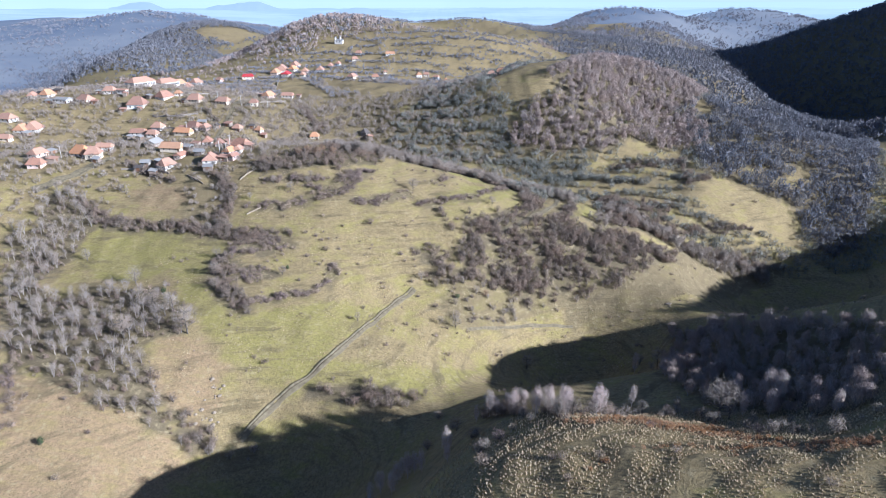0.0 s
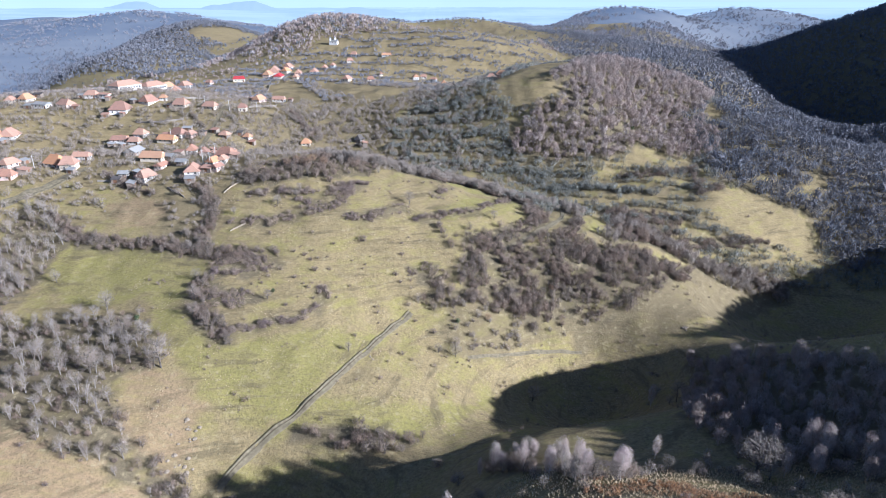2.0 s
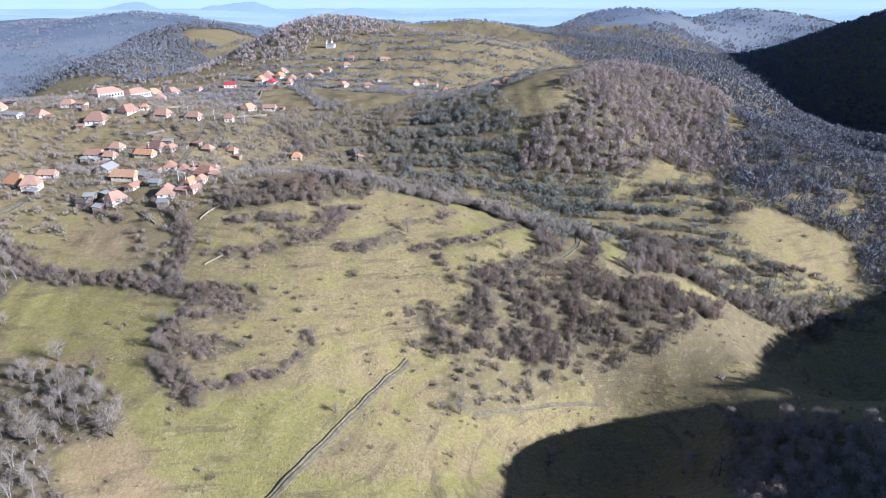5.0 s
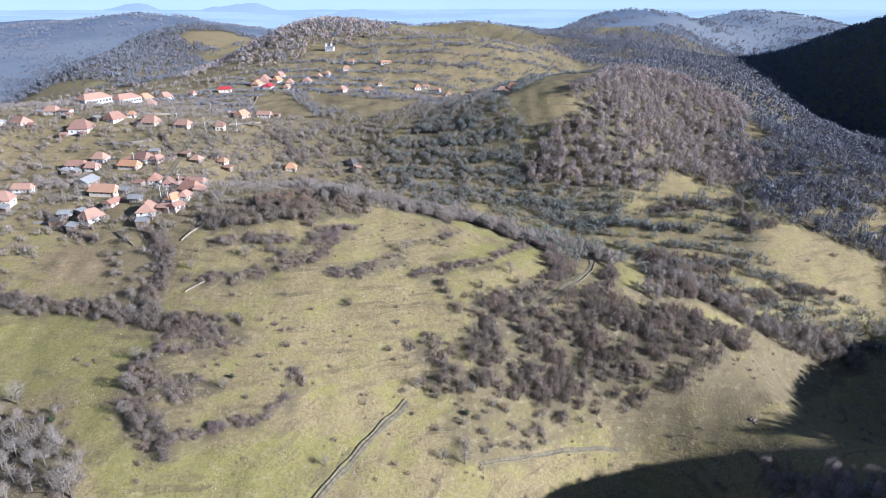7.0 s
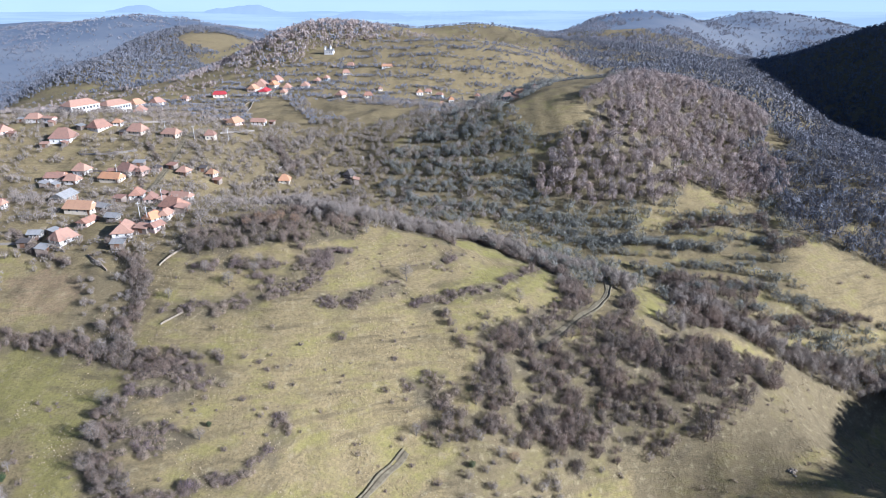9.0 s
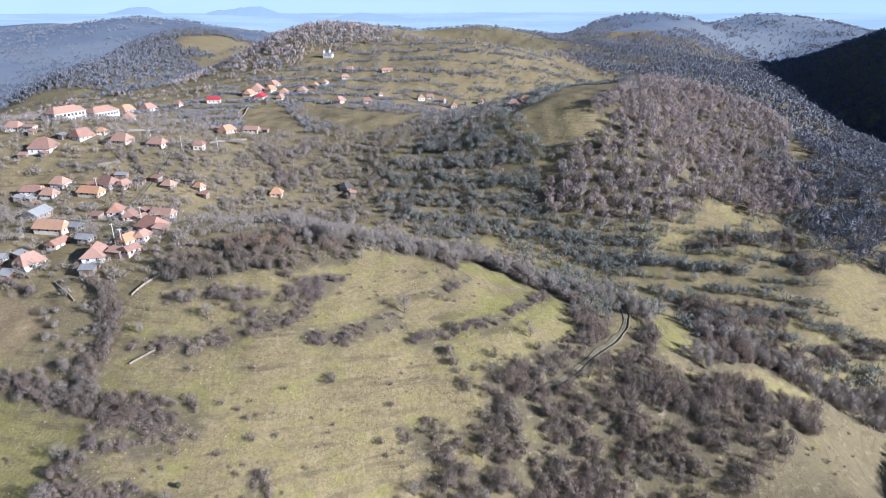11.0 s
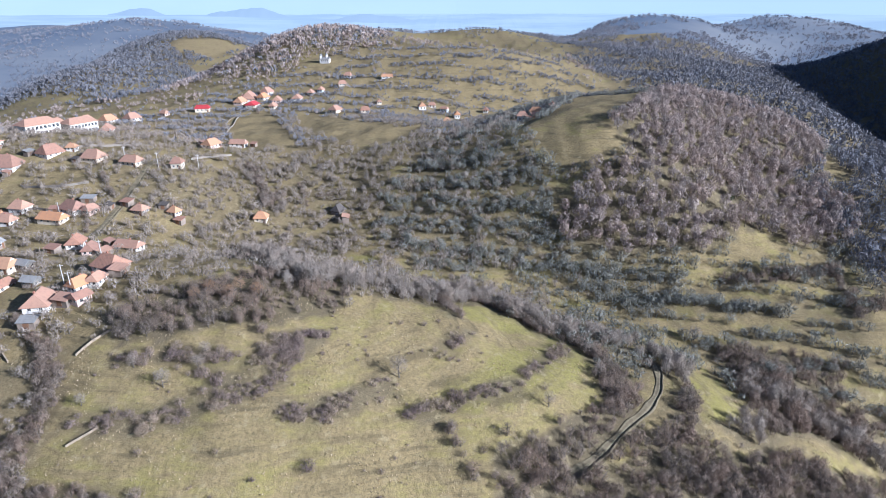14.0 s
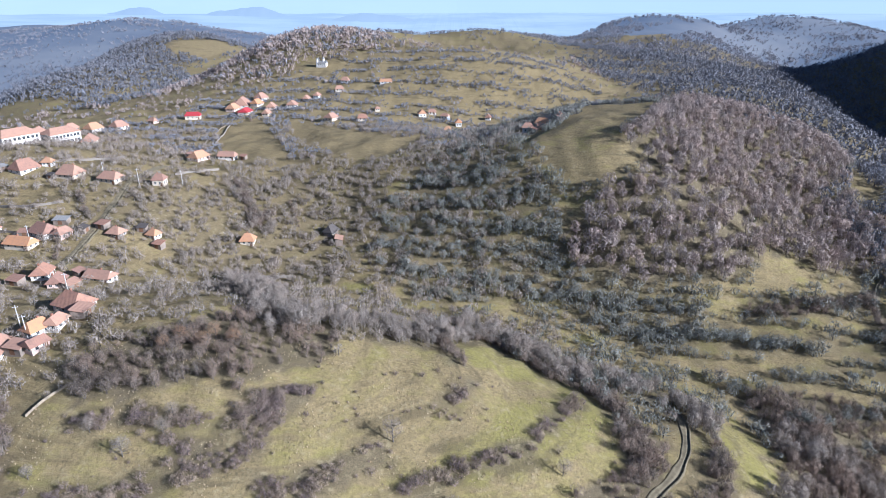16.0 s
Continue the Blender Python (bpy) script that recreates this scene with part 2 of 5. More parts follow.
rise(700, 1470, -31.4, 110)
rise(-150, 50, -19.0, 70)
rise(250, 50, 16.5, 70)
rise(-50, 200, -35.2, 70)
rise(-200, 250, -17.4, 70)
rise(150, 300, -37.0, 70)
rise(350, 350, -4.8, 70)
rise(-50, 600, 11.5, 70)
rise(650, 600, 16.7, 70)
rise(450, 700, -21.0, 70)
rise(500, 750, -24.0, 70)
rise(50, 850, 15.9, 70)
rise(450, 850, -9.3, 70)
rise(550, 850, -35.2, 70)
rise(-350, 950, -16.7, 70)
rise(-250, 1000, 7.0, 70)
rise(-350, 1050, -7.3, 70)
rise(600, 1050, 14.2, 70)
rise(-35, 20, -13.2, 45)
rise(-105, 55, -10.1, 45)
rise(140, 125, -3.7, 45)
rise(-140, 160, -5.3, 45)
rise(70, 230, -23.9, 45)
rise(175, 265, -21.3, 45)
rise(-140, 335, 3.1, 45)
rise(-70, 335, 10.2, 45)
rise(245, 335, -20.6, 45)
rise(105, 405, -9.7, 45)
rise(175, 405, 4.2, 45)
rise(245, 405, -10.6, 45)
rise(-210, 440, -12.5, 45)
rise(-140, 440, 2.2, 45)
rise(-70, 440, -10.6, 45)
rise(0, 440, -13.9, 45)
rise(70, 475, 4.9, 45)
rise(245, 475, 12.6, 45)
rise(-245, 510, 10.4, 45)
rise(-70, 510, 6.7, 45)
rise(175, 510, 5.7, 45)
rise(-140, 545, -2.9, 45)
rise(70, 545, 15.3, 45)
rise(140, 580, 23.1, 45)
rise(350, 580, -14.1, 45)
rise(245, 615, 12.4, 45)
rise(105, 650, 7.3, 45)
rise(100, 70, -6.8, 28)
rise(-60, 130, -10.3, 28)
rise(40, 130, 8.3, 28)
rise(-20, 150, -8.6, 28)
rise(60, 150, -6.4, 28)
rise(-60, 170, -15.7, 28)
rise(120, 170, -9.8, 28)
rise(20, 190, -12.1, 28)
rise(-40, 210, 5.5, 28)
rise(60, 230, -14.3, 28)
rise(-20, 250, -11.1, 28)
rise(80, 250, -9.7, 28)
rise(-115, 90, -3.1, 45)
rise(105, 90, 2.3, 45)
rise(-170, 145, -9.2, 45)
rise(-115, 145, -11.7, 45)
rise(-60, 145, -9.6, 45)
rise(160, 145, 5.4, 45)
rise(-115, 200, 9.0, 45)
rise(-60, 200, 7.2, 45)
rise(50, 200, -10.3, 45)
rise(105, 200, 5.0, 45)
rise(160, 200, 5.3, 45)
rise(-170, 255, -5.5, 45)
rise(-5, 255, 5.1, 45)
rise(50, 255, -14.2, 45)
rise(105, 255, 13.5, 45)
rise(160, 255, -7.0, 45)
rise(215, 255, -5.0, 45)
rise(-225, 310, 2.1, 45)
rise(-115, 310, -4.0, 45)
rise(-60, 310, -4.4, 45)
rise(50, 310, 2.4, 45)
rise(105, 310, 9.7, 45)
rise(160, 310, -11.2, 45)
rise(215, 310, -4.2, 45)
rise(-225, 365, 6.4, 45)
rise(-115, 365, 9.1, 45)
rise(-60, 365, 5.3, 45)
rise(105, 365, -3.6, 45)
rise(160, 365, 8.4, 45)
rise(-280, 420, -7.9, 45)
rise(-115, 420, -10.3, 45)
rise(50, 420, -18.6, 45)
rise(215, 420, 4.4, 45)
rise(270, 420, 4.5, 45)
rise(-280, 475, -6.0, 45)
rise(-170, 475, 11.6, 45)
rise(-60, 475, -3.7, 45)
rise(-5, 475, 7.4, 45)
rise(50, 475, 8.6, 45)
rise(105, 475, 18.8, 45)
rise(160, 475, -15.5, 45)
rise(270, 475, 4.0, 45)
rise(-60, 530, -6.9, 45)
rise(-5, 530, 4.3, 45)
rise(105, 530, 10.6, 45)
rise(215, 530, 8.8, 45)
rise(-5, 585, 3.5, 45)
rise(50, 585, -5.9, 45)
rise(105, 585, -6.1, 45)
rise(160, 585, 3.5, 45)
rise(215, 585, 13.3, 45)
rise(270, 585, -14.9, 45)
rise(70, 90, 3.6, 26)
rise(100, 90, 6.1, 26)
rise(70, 120, -4.1, 26)
rise(10, 150, 1.1, 26)
rise(40, 150, 3.7, 26)
rise(70, 150, -5.6, 26)
rise(100, 150, -8.2, 26)
rise(40, 180, 12.7, 26)
rise(70, 180, 8.2, 26)
rise(100, 600, -4.5, 80)
rise(200, 600, 2.6, 80)
rise(300, 600, -17.8, 80)
rise(400, 600, -7.6, 80)
rise(0, 700, -5.7, 80)
rise(100, 700, -14.5, 80)
rise(-600, 800, -0.6, 80)
rise(-500, 800, 0.1, 80)
rise(200, 800, 4.7, 80)
rise(300, 800, 8.7, 80)
rise(400, 800, 2.9, 80)
rise(-300, 900, -1.9, 80)
rise(-200, 900, 6.8, 80)
rise(300, 900, 4.2, 80)
rise(-400, 1000, -5.4, 80)
rise(-300, 1000, -3.6, 80)
rise(-200, 1000, 16.6, 80)
rise(-100, 1000, 6.1, 80)
rise(500, 1000, -17.1, 80)
rise(600, 1000, -17.4, 80)
rise(-500, 1100, 2.6, 80)
rise(-400, 1100, -8.8, 80)
rise(-300, 1100, -5.0, 80)
rise(-200, 1100, 11.4, 80)
rise(0, 1100, -8.8, 80)
rise(500, 1100, 5.6, 80)
rise(600, 1100, 18.8, 80)
rise(-500, 1200, 5.3, 80)
rise(-400, 1200, -2.3, 80)
rise(-300, 1200, -8.7, 80)
rise(-200, 1200, 12.8, 80)
rise(0, 1200, -18.0, 80)
rise(200, 1200, -1.8, 80)
rise(-700, 1300, -6.1, 80)
rise(-600, 1300, -5.2, 80)
rise(-500, 1300, 4.5, 80)
rise(-400, 1300, 7.7, 80)
rise(-300, 1300, -10.1, 80)
rise(-200, 1300, 5.4, 80)
rise(0, 1300, 6.9, 80)
rise(100, 1300, 9.4, 80)
rise(200, 1300, -13.4, 80)
rise(300, 1300, -4.8, 80)
rise(-500, 1400, 5.9, 80)
rise(-400, 1400, 6.5, 80)
rise(-300, 1400, -13.1, 80)
rise(-100, 1400, -4.0, 80)
rise(0, 1400, 4.7, 80)
rise(100, 1400, 9.4, 80)
rise(200, 1400, -10.0, 80)
rise(300, 1400, -2.9, 80)
rise(-900, 1500, 5.1, 80)
rise(-500, 1500, 2.8, 80)
rise(-300, 1500, -5.1, 80)
rise(0, 1500, 2.6, 80)
rise(100, 1500, 11.7, 80)
rise(-300, 700, -4.5, 180)
rise(-300, 900, 5.6, 180)
rise(-100, 900, -4.5, 180)
rise(300, 900, 5.7, 180)
rise(500, 900, -6.1, 180)
rise(-900, 1100, -5.3, 180)
rise(-700, 1100, -3.6, 180)
rise(-100, 1100, 4.9, 180)
rise(100, 1100, -2.4, 180)
rise(300, 1100, 3.1, 180)
rise(700, 1100, 8.9, 180)
rise(-700, 1300, -6.4, 180)
rise(-300, 1300, -6.6, 180)
rise(300, 1300, -1.2, 180)
rise(700, 1300, -2.6, 180)
rise(-1100, 1500, 5.2, 180)
rise(-900, 1500, 5.7, 180)
rise(-300, 1500, -8.0, 180)
rise(-100, 1500, 3.0, 180)
rise(100, 1500, 14.7, 180)
rise(300, 1500, 6.2, 180)
rise(500, 1500, 11.5, 180)
rise(700, 1500, -13.4, 180)
rise(-1100, 1700, 6.2, 180)
rise(-900, 1700, 7.9, 180)
rise(-700, 1700, 4.0, 180)
rise(100, 1700, -16.6, 180)
rise(300, 1700, -1.0, 180)
rise(500, 1700, 26.9, 180)
rise(700, 1700, -20.1, 180)
rise(900, 1700, -10.0, 180)
rise(1100, 1700, -8.5, 180)
rise(1300, 1700, -5.1, 180)
rise(-1300, 1900, 4.3, 180)
rise(-1100, 1900, 11.6, 180)
rise(-900, 1900, 6.1, 180)
rise(-100, 1900, -4.9, 180)
rise(100, 1900, -25.0, 180)
rise(300, 1900, -2.1, 180)
rise(500, 1900, 18.0, 180)
rise(700, 1900, -16.6, 180)
rise(900, 1900, 20.3, 180)
rise(1100, 1900, 0.4, 180)
rise(1300, 1900, -9.9, 180)
rise(-1300, 2100, 9.1, 180)
rise(-1100, 2100, 15.6, 180)
rise(-500, 2100, 3.4, 180)
rise(100, 2100, -6.3, 180)
rise(300, 2100, -0.0, 180)
rise(700, 2100, -2.9, 180)
rise(900, 2100, 22.4, 180)
rise(1100, 2100, 6.6, 180)
rise(1300, 2100, -6.4, 180)
rise(-1300, 2300, 4.8, 180)
rise(-900, 2300, -13.5, 180)
rise(-700, 2300, 8.2, 180)
rise(-500, 2300, 6.9, 180)
rise(700, 2300, -8.1, 180)
rise(900, 2300, -11.2, 180)
rise(1100, 2300, -6.4, 180)
rise(-1300, 1800, 10.4, 320)
rise(-950, 1800, 12.6, 320)
rise(-600, 1800, 4.9, 320)
rise(-250, 1800, -5.5, 320)
rise(100, 1800, -7.7, 320)
rise(1150, 1800, -10.8, 320)
rise(1500, 1800, -6.3, 320)
rise(-2000, 2150, -5.5, 320)
rise(-1300, 2150, 9.9, 320)
rise(-950, 2150, 8.3, 320)
rise(-600, 2150, 5.8, 320)
rise(100, 2150, -7.3, 320)
rise(450, 2150, -2.0, 320)
rise(1150, 2150, -3.1, 320)
rise(1500, 2150, -4.3, 320)
rise(-1650, 2500, 7.2, 320)
rise(-1300, 2500, 12.9, 320)
rise(-950, 2500, 5.7, 320)
rise(-600, 2500, 5.4, 320)
rise(450, 2500, -3.0, 320)
rise(800, 2500, -5.7, 320)
rise(1150, 2500, -4.9, 320)
rise(-2000, 2850, 20.8, 320)
rise(-1650, 2850, 31.1, 320)
rise(-1300, 2850, 20.8, 320)
rise(-950, 2850, 7.7, 320)
rise(-1650, 3200, 14.8, 320)
rise(-1300, 3200, 7.4, 320)
rise(1500, 3200, -16.1, 320)
rise(1850, 3200, -67.0, 320)
rise(85, 622, 22.0, 42)
rise(8, 112, 4.5, 12)
rise(42, 156, -7.0, 16)
rise(95, 182, -4.0, 24)
rise(160, 146, -4.5, 20)
rise(50, 592, 6.0, 25)
rise(54, 168, -6.0, 14)


def smooth(v, low, high):
    v = np.clip((v - low) / (high - low), 0, 1)
    return v * v * (3 - 2 * v)


def ripple(x, y, size, seed):
    """Soft uneven relief of about that wavelength, from -1 to 1."""
    rng, total = np.random.default_rng(seed), 0.0
    for _ in range(6):
        a, p, f = rng.uniform(0, 2 * np.pi), rng.uniform(0, 2 * np.pi), 2 * np.pi / size * rng.uniform(0.7, 1.5)
        total = total + np.sin((x * np.cos(a) + y * np.sin(a)) * f + p + 1.3 * np.sin((x * np.sin(a) - y * np.cos(a)) * f * 0.6 + p))
    return total / 4.0


def height(x, y):
    x, y = np.asarray(x, float), np.asarray(y, float)
    z = np.full(np.broadcast(x, y).shape, BASE)
    for a, b, h, s in FORMS:
        z = z + h * np.exp(-((x - a) ** 2 + (y - b) ** 2) / (2 * s * s))
    far = np.hypot(x, y - 100)
    z = z + 52 * smooth(far, 2700, 4700) + 0.35 * ripple(x, y, 17, 3) + 1.0 * ripple(x, y, 60, 4) * smooth(y, 120, 400)
    z = z + smooth(far, 700, 1500) * (2.5 * ripple(x, y, 330, 8) + 2 * ripple(x, y, 140, 9))
    # the steps that grazing has worn along the contours of the near spur
    f = (z + 0.15 * ripple(x, y, 60, 101)) / 2.3
    part_up = f - np.floor(f)
    spur = np.exp(-(((x - 62) / 62) ** 2 + ((y - 108) / 24) ** 2)) * smooth(z, 14, 22)
    return z + 2.3 * 0.22 * spur * (smooth(part_up, 0.6, 0.95) - part_up)


def ground(x, y):
    return float(height(x, y))


def inside(x, y, corners):
    c, hit = np.asarray(corners, float), np.zeros(np.broadcast(x, y).shape, bool)
    for (ax, ay), (bx, by) in zip(c, np.roll(c, -1, 0)):
        cross = (ay > y) != (by > y)
        hit ^= cross & (x < (bx - ax) * (y - ay) / (by - ay + 1e-9) + ax)
    return hit


def from_line(x, y, line):
    """Distance from each place to a line of corners."""
    best = np.full(np.broadcast(x, y).shape, 1e9)
    for (ax, ay), (bx, by) in zip(line, line[1:]):
        dx, dy = bx - ax, by - ay
        u = np.clip(((x - ax) * dx + (y - ay) * dy) / (dx * dx + dy * dy), 0, 1)
        best = np.minimum(best, np.hypot(x - ax - u * dx, y - ay - u * dy))
    return best


# woods: name, kind, corners of the plan
WOODS = [
    ("hill_wood", "wood", [(91, 511), (126, 569), (224, 720), (261, 702), (271, 659), (202, 511), (194, 483), (198, 470), (184, 445), (149, 433), (125, 437), (113, 429), (78, 428), (49, 436), (47, 453), (63, 464), (77, 470), (89, 474), (88, 484), (70, 482), (80, 497)]),
    ("orchard", "orchard", [(-43, 460), (-34, 490), (-15, 520), (25, 493), (46, 466), (48, 441), (74, 428), (99, 419), (109, 406), (88, 391), (61, 406), (43, 423), (16, 422), (-11, 414), (-31, 437)]),
    ("village_thicket", "thicket", [(-108, 333), (-96, 324), (-78, 325), (-70, 330), (-62, 330), (-55, 333), (-39, 341), (-34, 349), (-39, 359), (-59, 364), (-73, 357), (-83, 349), (-98, 342), (-105, 338)]),
    ("slope_brush", "brush", [(-184, 500), (-136, 493), (-96, 530), (-49, 526), (-31, 491), (-44, 462), (-48, 426), (-84, 423), (-107, 423), (-129, 443), (-155, 445)]),
    ("centre_thicket", "thicket", [(11, 302), (30, 314), (45, 322), (48, 313), (37, 300), (60, 317), (78, 312), (96, 316), (120, 314), (118, 300), (99, 285), (89, 277), (73, 273), (59, 275), (42, 266), (34, 267), (21, 269), (12, 267), (8, 278), (10, 289)]),
    ("bramble", "scrub", [(-16, 281), (-6, 285), (2, 283), (2, 275), (-6, 274), (-14, 278)]),
    ("bramble", "thicket", [(-8, 269), (12, 275), (13, 266), (0, 264), (-8, 265)]),
    ("hollow_wood", "trees", [(-213, 282), (-197, 289), (-176, 268), (-180, 248), (-163, 237), (-140, 241), (-122, 243), (-104, 227), (-99, 211), (-114, 207), (-103, 187), (-94, 177), (-84, 172), (-94, 175), (-110, 178), (-128, 182), (-146, 190), (-165, 202)]),
    ("hollow_scrub", "scrub", [(-161, 194), (-160, 203), (-145, 183), (-141, 174), (-144, 167)]),
    ("upper_wood", "trees", [(-206, 298), (-207, 321), (-183, 309), (-172, 296), (-175, 285), (-173, 266), (-178, 249)]),
    ("house_orchard", "garden", [(-136, 312), (-108, 314), (-102, 286), (-127, 288)]),
    ("yard_orchard", "garden", [(-137, 314), (-133, 324), (-120, 320), (-112, 303), (-113, 290), (-124, 293)]),
    ("scrub_strip", "scrub", [(-101, 261), (-85, 259), (-73, 254), (-72, 249), (-89, 245)]),
    ("scrub_strip", "scrub", [(-103, 276), (-91, 280), (-72, 278), (-70, 273), (-84, 266), (-98, 267)]),
    ("scrub_strip", "scrub", [(-52, 317), (-55, 324), (-51, 328), (-37, 331), (-36, 329), (-44, 323), (-49, 317)]),
    ("scrub_strip", "scrub", [(-77, 315), (-65, 316), (-55, 313), (-64, 311)]),
    ("valley_wood", "slope", [(199, 514), (252, 572), (519, 898), (355, 510), (250, 348), (226, 340), (224, 374), (207, 393), (192, 400), (173, 407), (179, 440), (181, 493)]),
    ("spur_wood", "edge", [(102, 246), (139, 176), (115, 136), (97, 125), (94, 138), (86, 147), (79, 160), (75, 182)]),
    ("spur_brush", "brush", [(53, 158), (72, 159), (84, 137), (95, 124), (113, 132), (108, 125), (86, 109), (78, 117), (72, 140), (50, 144)]),
    ("rock_thicket", "thicket", [(-119, 207), (-103, 187), (-89, 175), (-83, 170), (-80, 178), (-91, 184), (-100, 190)]),
    ("shade_thicket", "thicket", [(-53, 194), (-38, 197), (-19, 195), (-4, 189), (-16, 184), (-37, 188)]),
    ("gully_thicket", "brush", [(-86, 174), (-70, 179), (-59, 174), (-74, 169)]),
    ("east_brush", "thicket", [(94, 372), (120, 374), (141, 367), (121, 333), (104, 328), (92, 338)]),
    ("inner_thicket", "thicket", [(43, 339), (52, 346), (57, 337), (56, 327), (50, 317), (46, 313), (37, 312), (43, 322)]),
    ("bank_brush", "brush", [(13, 255), (34, 266), (42, 265), (59, 272), (62, 269), (41, 260), (21, 251)]),
    ("valley_scrub", "brush", [(138, 332), (155, 333), (175, 330), (163, 326), (141, 326)]),
    ("spur_bracken", "bracken", [(32, 131), (48, 137), (69, 131), (74, 118), (78, 109), (94, 107), (91, 103), (74, 105), (65, 116), (47, 125), (33, 123)]),
    ("low_thicket", "thicket", [(6, 287), (11, 271), (18, 265), (30, 268), (40, 264), (52, 272), (56, 278), (99, 291), (126, 308), (131, 322), (103, 313), (62, 307), (31, 301)]),
    ("east_thicket", "thicket", [(91, 341), (110, 358), (123, 348), (140, 342), (134, 333), (109, 326), (93, 332)]),
    ("thicket_fringe", "brush", [(0, 271), (16, 270), (30, 269), (41, 264), (29, 250), (0, 241)]),
    ("slope_fringe", "brush", [(42, 270), (60, 276), (88, 283), (101, 288), (89, 279), (63, 270), (47, 265)]),
]
WOODS += [(name + "_floor", "understory", corners) for name, kind, corners in WOODS if kind == "trees"]
# hedges and tree belts: name, kind, width, line
BELTS = [
    ("yard_hedge", "hedge", 2.4, [(-135, 338), (-119, 323), (-112, 306), (-113, 293)]),
    ("yard_bank", "hedge", 2.2, [(-182, 350), (-163, 335), (-145, 327)]),
    ("birch_scrub", "thicket", 7, [(15, 163), (25, 151), (34, 139), (45, 141)]),
    ("spur_bank", "bracken", 2.2, [(63, 107), (74, 110), (83, 107), (89, 105)]),
    ("spur_step", "bracken", 1.2, [(30, 104), (36, 107), (44, 110), (54, 111), (63, 109)]),
    ("spur_rim", "bracken", 3.5, [(33, 136), (44, 137), (52, 128), (62, 124), (70, 122)]),
    ("plot_hedge", "hedge", 1.6, [(-117, 514), (-104, 491), (-92, 469)]),
    ("plot_hedge", "hedge", 1.4, [(-85, 496), (-76, 476)]),
    ("plot_hedge", "hedge", 2, [(-181, 478), (-165, 456)]),
    ("plot_hedge", "hedge", 1.4, [(-167, 698), (-137, 630), (-108, 568)]),
    ("plot_hedge", "hedge", 1.4, [(-126, 675), (-96, 615)]),
    ("plot_hedge", "hedge", 1.6, [(-168, 437), (-160, 421)]),
    ("gully_hedge", "hedge", 6, [(78, 340), (69, 326), (64, 314)]),
    ("creek_wood", "creek", 14, [(-85, 417), (-51, 359), (-30, 366), (-9, 372), (8, 397), (34, 370), (53, 368), (68, 355), (78, 340), (85, 323)]),
    ("creek_wood_low", "creek", 12, [(98, 346), (118, 335), (134, 329), (158, 327), (180, 327)]),
    ("field_hedge", "hedge", 7, [(-187, 310), (-173, 298), (-161, 294), (-136, 291), (-115, 285), (-102, 281), (-75, 278)]),
    ("edge_hedge", "hedge", 8, [(-101, 262), (-99, 253), (-95, 242), (-87, 234), (-81, 228)]),
    ("low_hedge", "scrub", 4, [(-82, 231), (-75, 233), (-66, 238), (-58, 242), (-52, 249), (-48, 259), (-51, 263)]),
    ("mid_hedge", "scrub", 5, [(-97, 301), (-80, 301), (-68, 306), (-51, 311), (-44, 325)]),
    ("row_hedge", "scrub", 5, [(-44, 305), (-33, 307), (-25, 312), (-19, 316)]),
    ("long_hedge", "scrub", 4, [(-11, 308), (2, 315), (16, 322), (36, 349)]),
    ("top_hedge", "hedge", 7, [(-8, 377), (11, 388), (30, 365), (45, 354), (50, 323), (50, 315)]),
    ("small_hedge", "scrub", 4, [(-5, 331), (4, 345)]),
    ("tip_hedge", "hedge", 5, [(-12, 399), (0, 355)]),
    ("garden_hedge", "hedge", 5, [(-118, 325), (-110, 313), (-109, 303), (-108, 289)]),
    ("garden_row", "scrub", 4, [(-93, 318), (-78, 320), (-57, 318), (-41, 330)]),
    ("terrace_row", "orchard", 7, [(82, 404), (109, 399), (138, 396), (158, 397)]),
    ("terrace_row", "orchard", 8, [(93, 376), (125, 384), (155, 383)]),
    ("terrace_row", "orchard", 6, [(107, 358), (134, 365), (157, 372)]),
    ("terrace_row", "orchard", 6, [(114, 348), (143, 358), (164, 361)]),
    ("terrace_row", "hedge", 7, [(94, 326), (125, 340), (162, 352), (195, 362)]),
    ("terrace_row", "hedge", 7, [(116, 416), (135, 415), (161, 419)]),
    ("path_trees", "hedge", 6, [(165, 423), (158, 392), (173, 399)]),
    ("creek_scrub", "thicket", 10, [(116, 332), (141, 328), (168, 331), (192, 336)]),
    ("lane_hedge", "hedge", 5, [(-93, 484), (-96, 473), (-105, 493), (-116, 513)]),
    ("ditch_hedge", "hedge", 1.6, [(-2, 306), (1, 300), (5, 294)]),
    ("dark_hedge", "hedge", 2, [(-60, 335), (-56, 328)]),
]
# tracks and lanes: name, width, line
TRACKS = [
    ("main_track", 2.1, [(-13, 261), (-23, 246), (-36, 216), (-47, 201), (-59, 192), (-67, 184), (-71, 179)]),
    ("curve_track", 2.2, [(30, 299), (38, 305), (50, 317), (57, 324), (63, 335), (66, 349), (63, 360), (57, 356)]),
    ("hill_path", 1.8, [(201, 454), (181, 439), (169, 424), (162, 408), (171, 406)]),
    ("valley_path", 1.1, [(11, 245), (25, 251), (41, 258), (53, 261), (62, 262)]),
    ("village_lane", 5, [(-219, 319), (-210, 330), (-202, 342), (-198, 365)]),
    ("upper_lane", 3, [(-155, 414), (-157, 435), (-164, 524), (-150, 529), (-137, 535)]),
    ("terrace_lane", 0.9, [(-71, 838), (-34, 839), (9, 846), (47, 892)]),
]
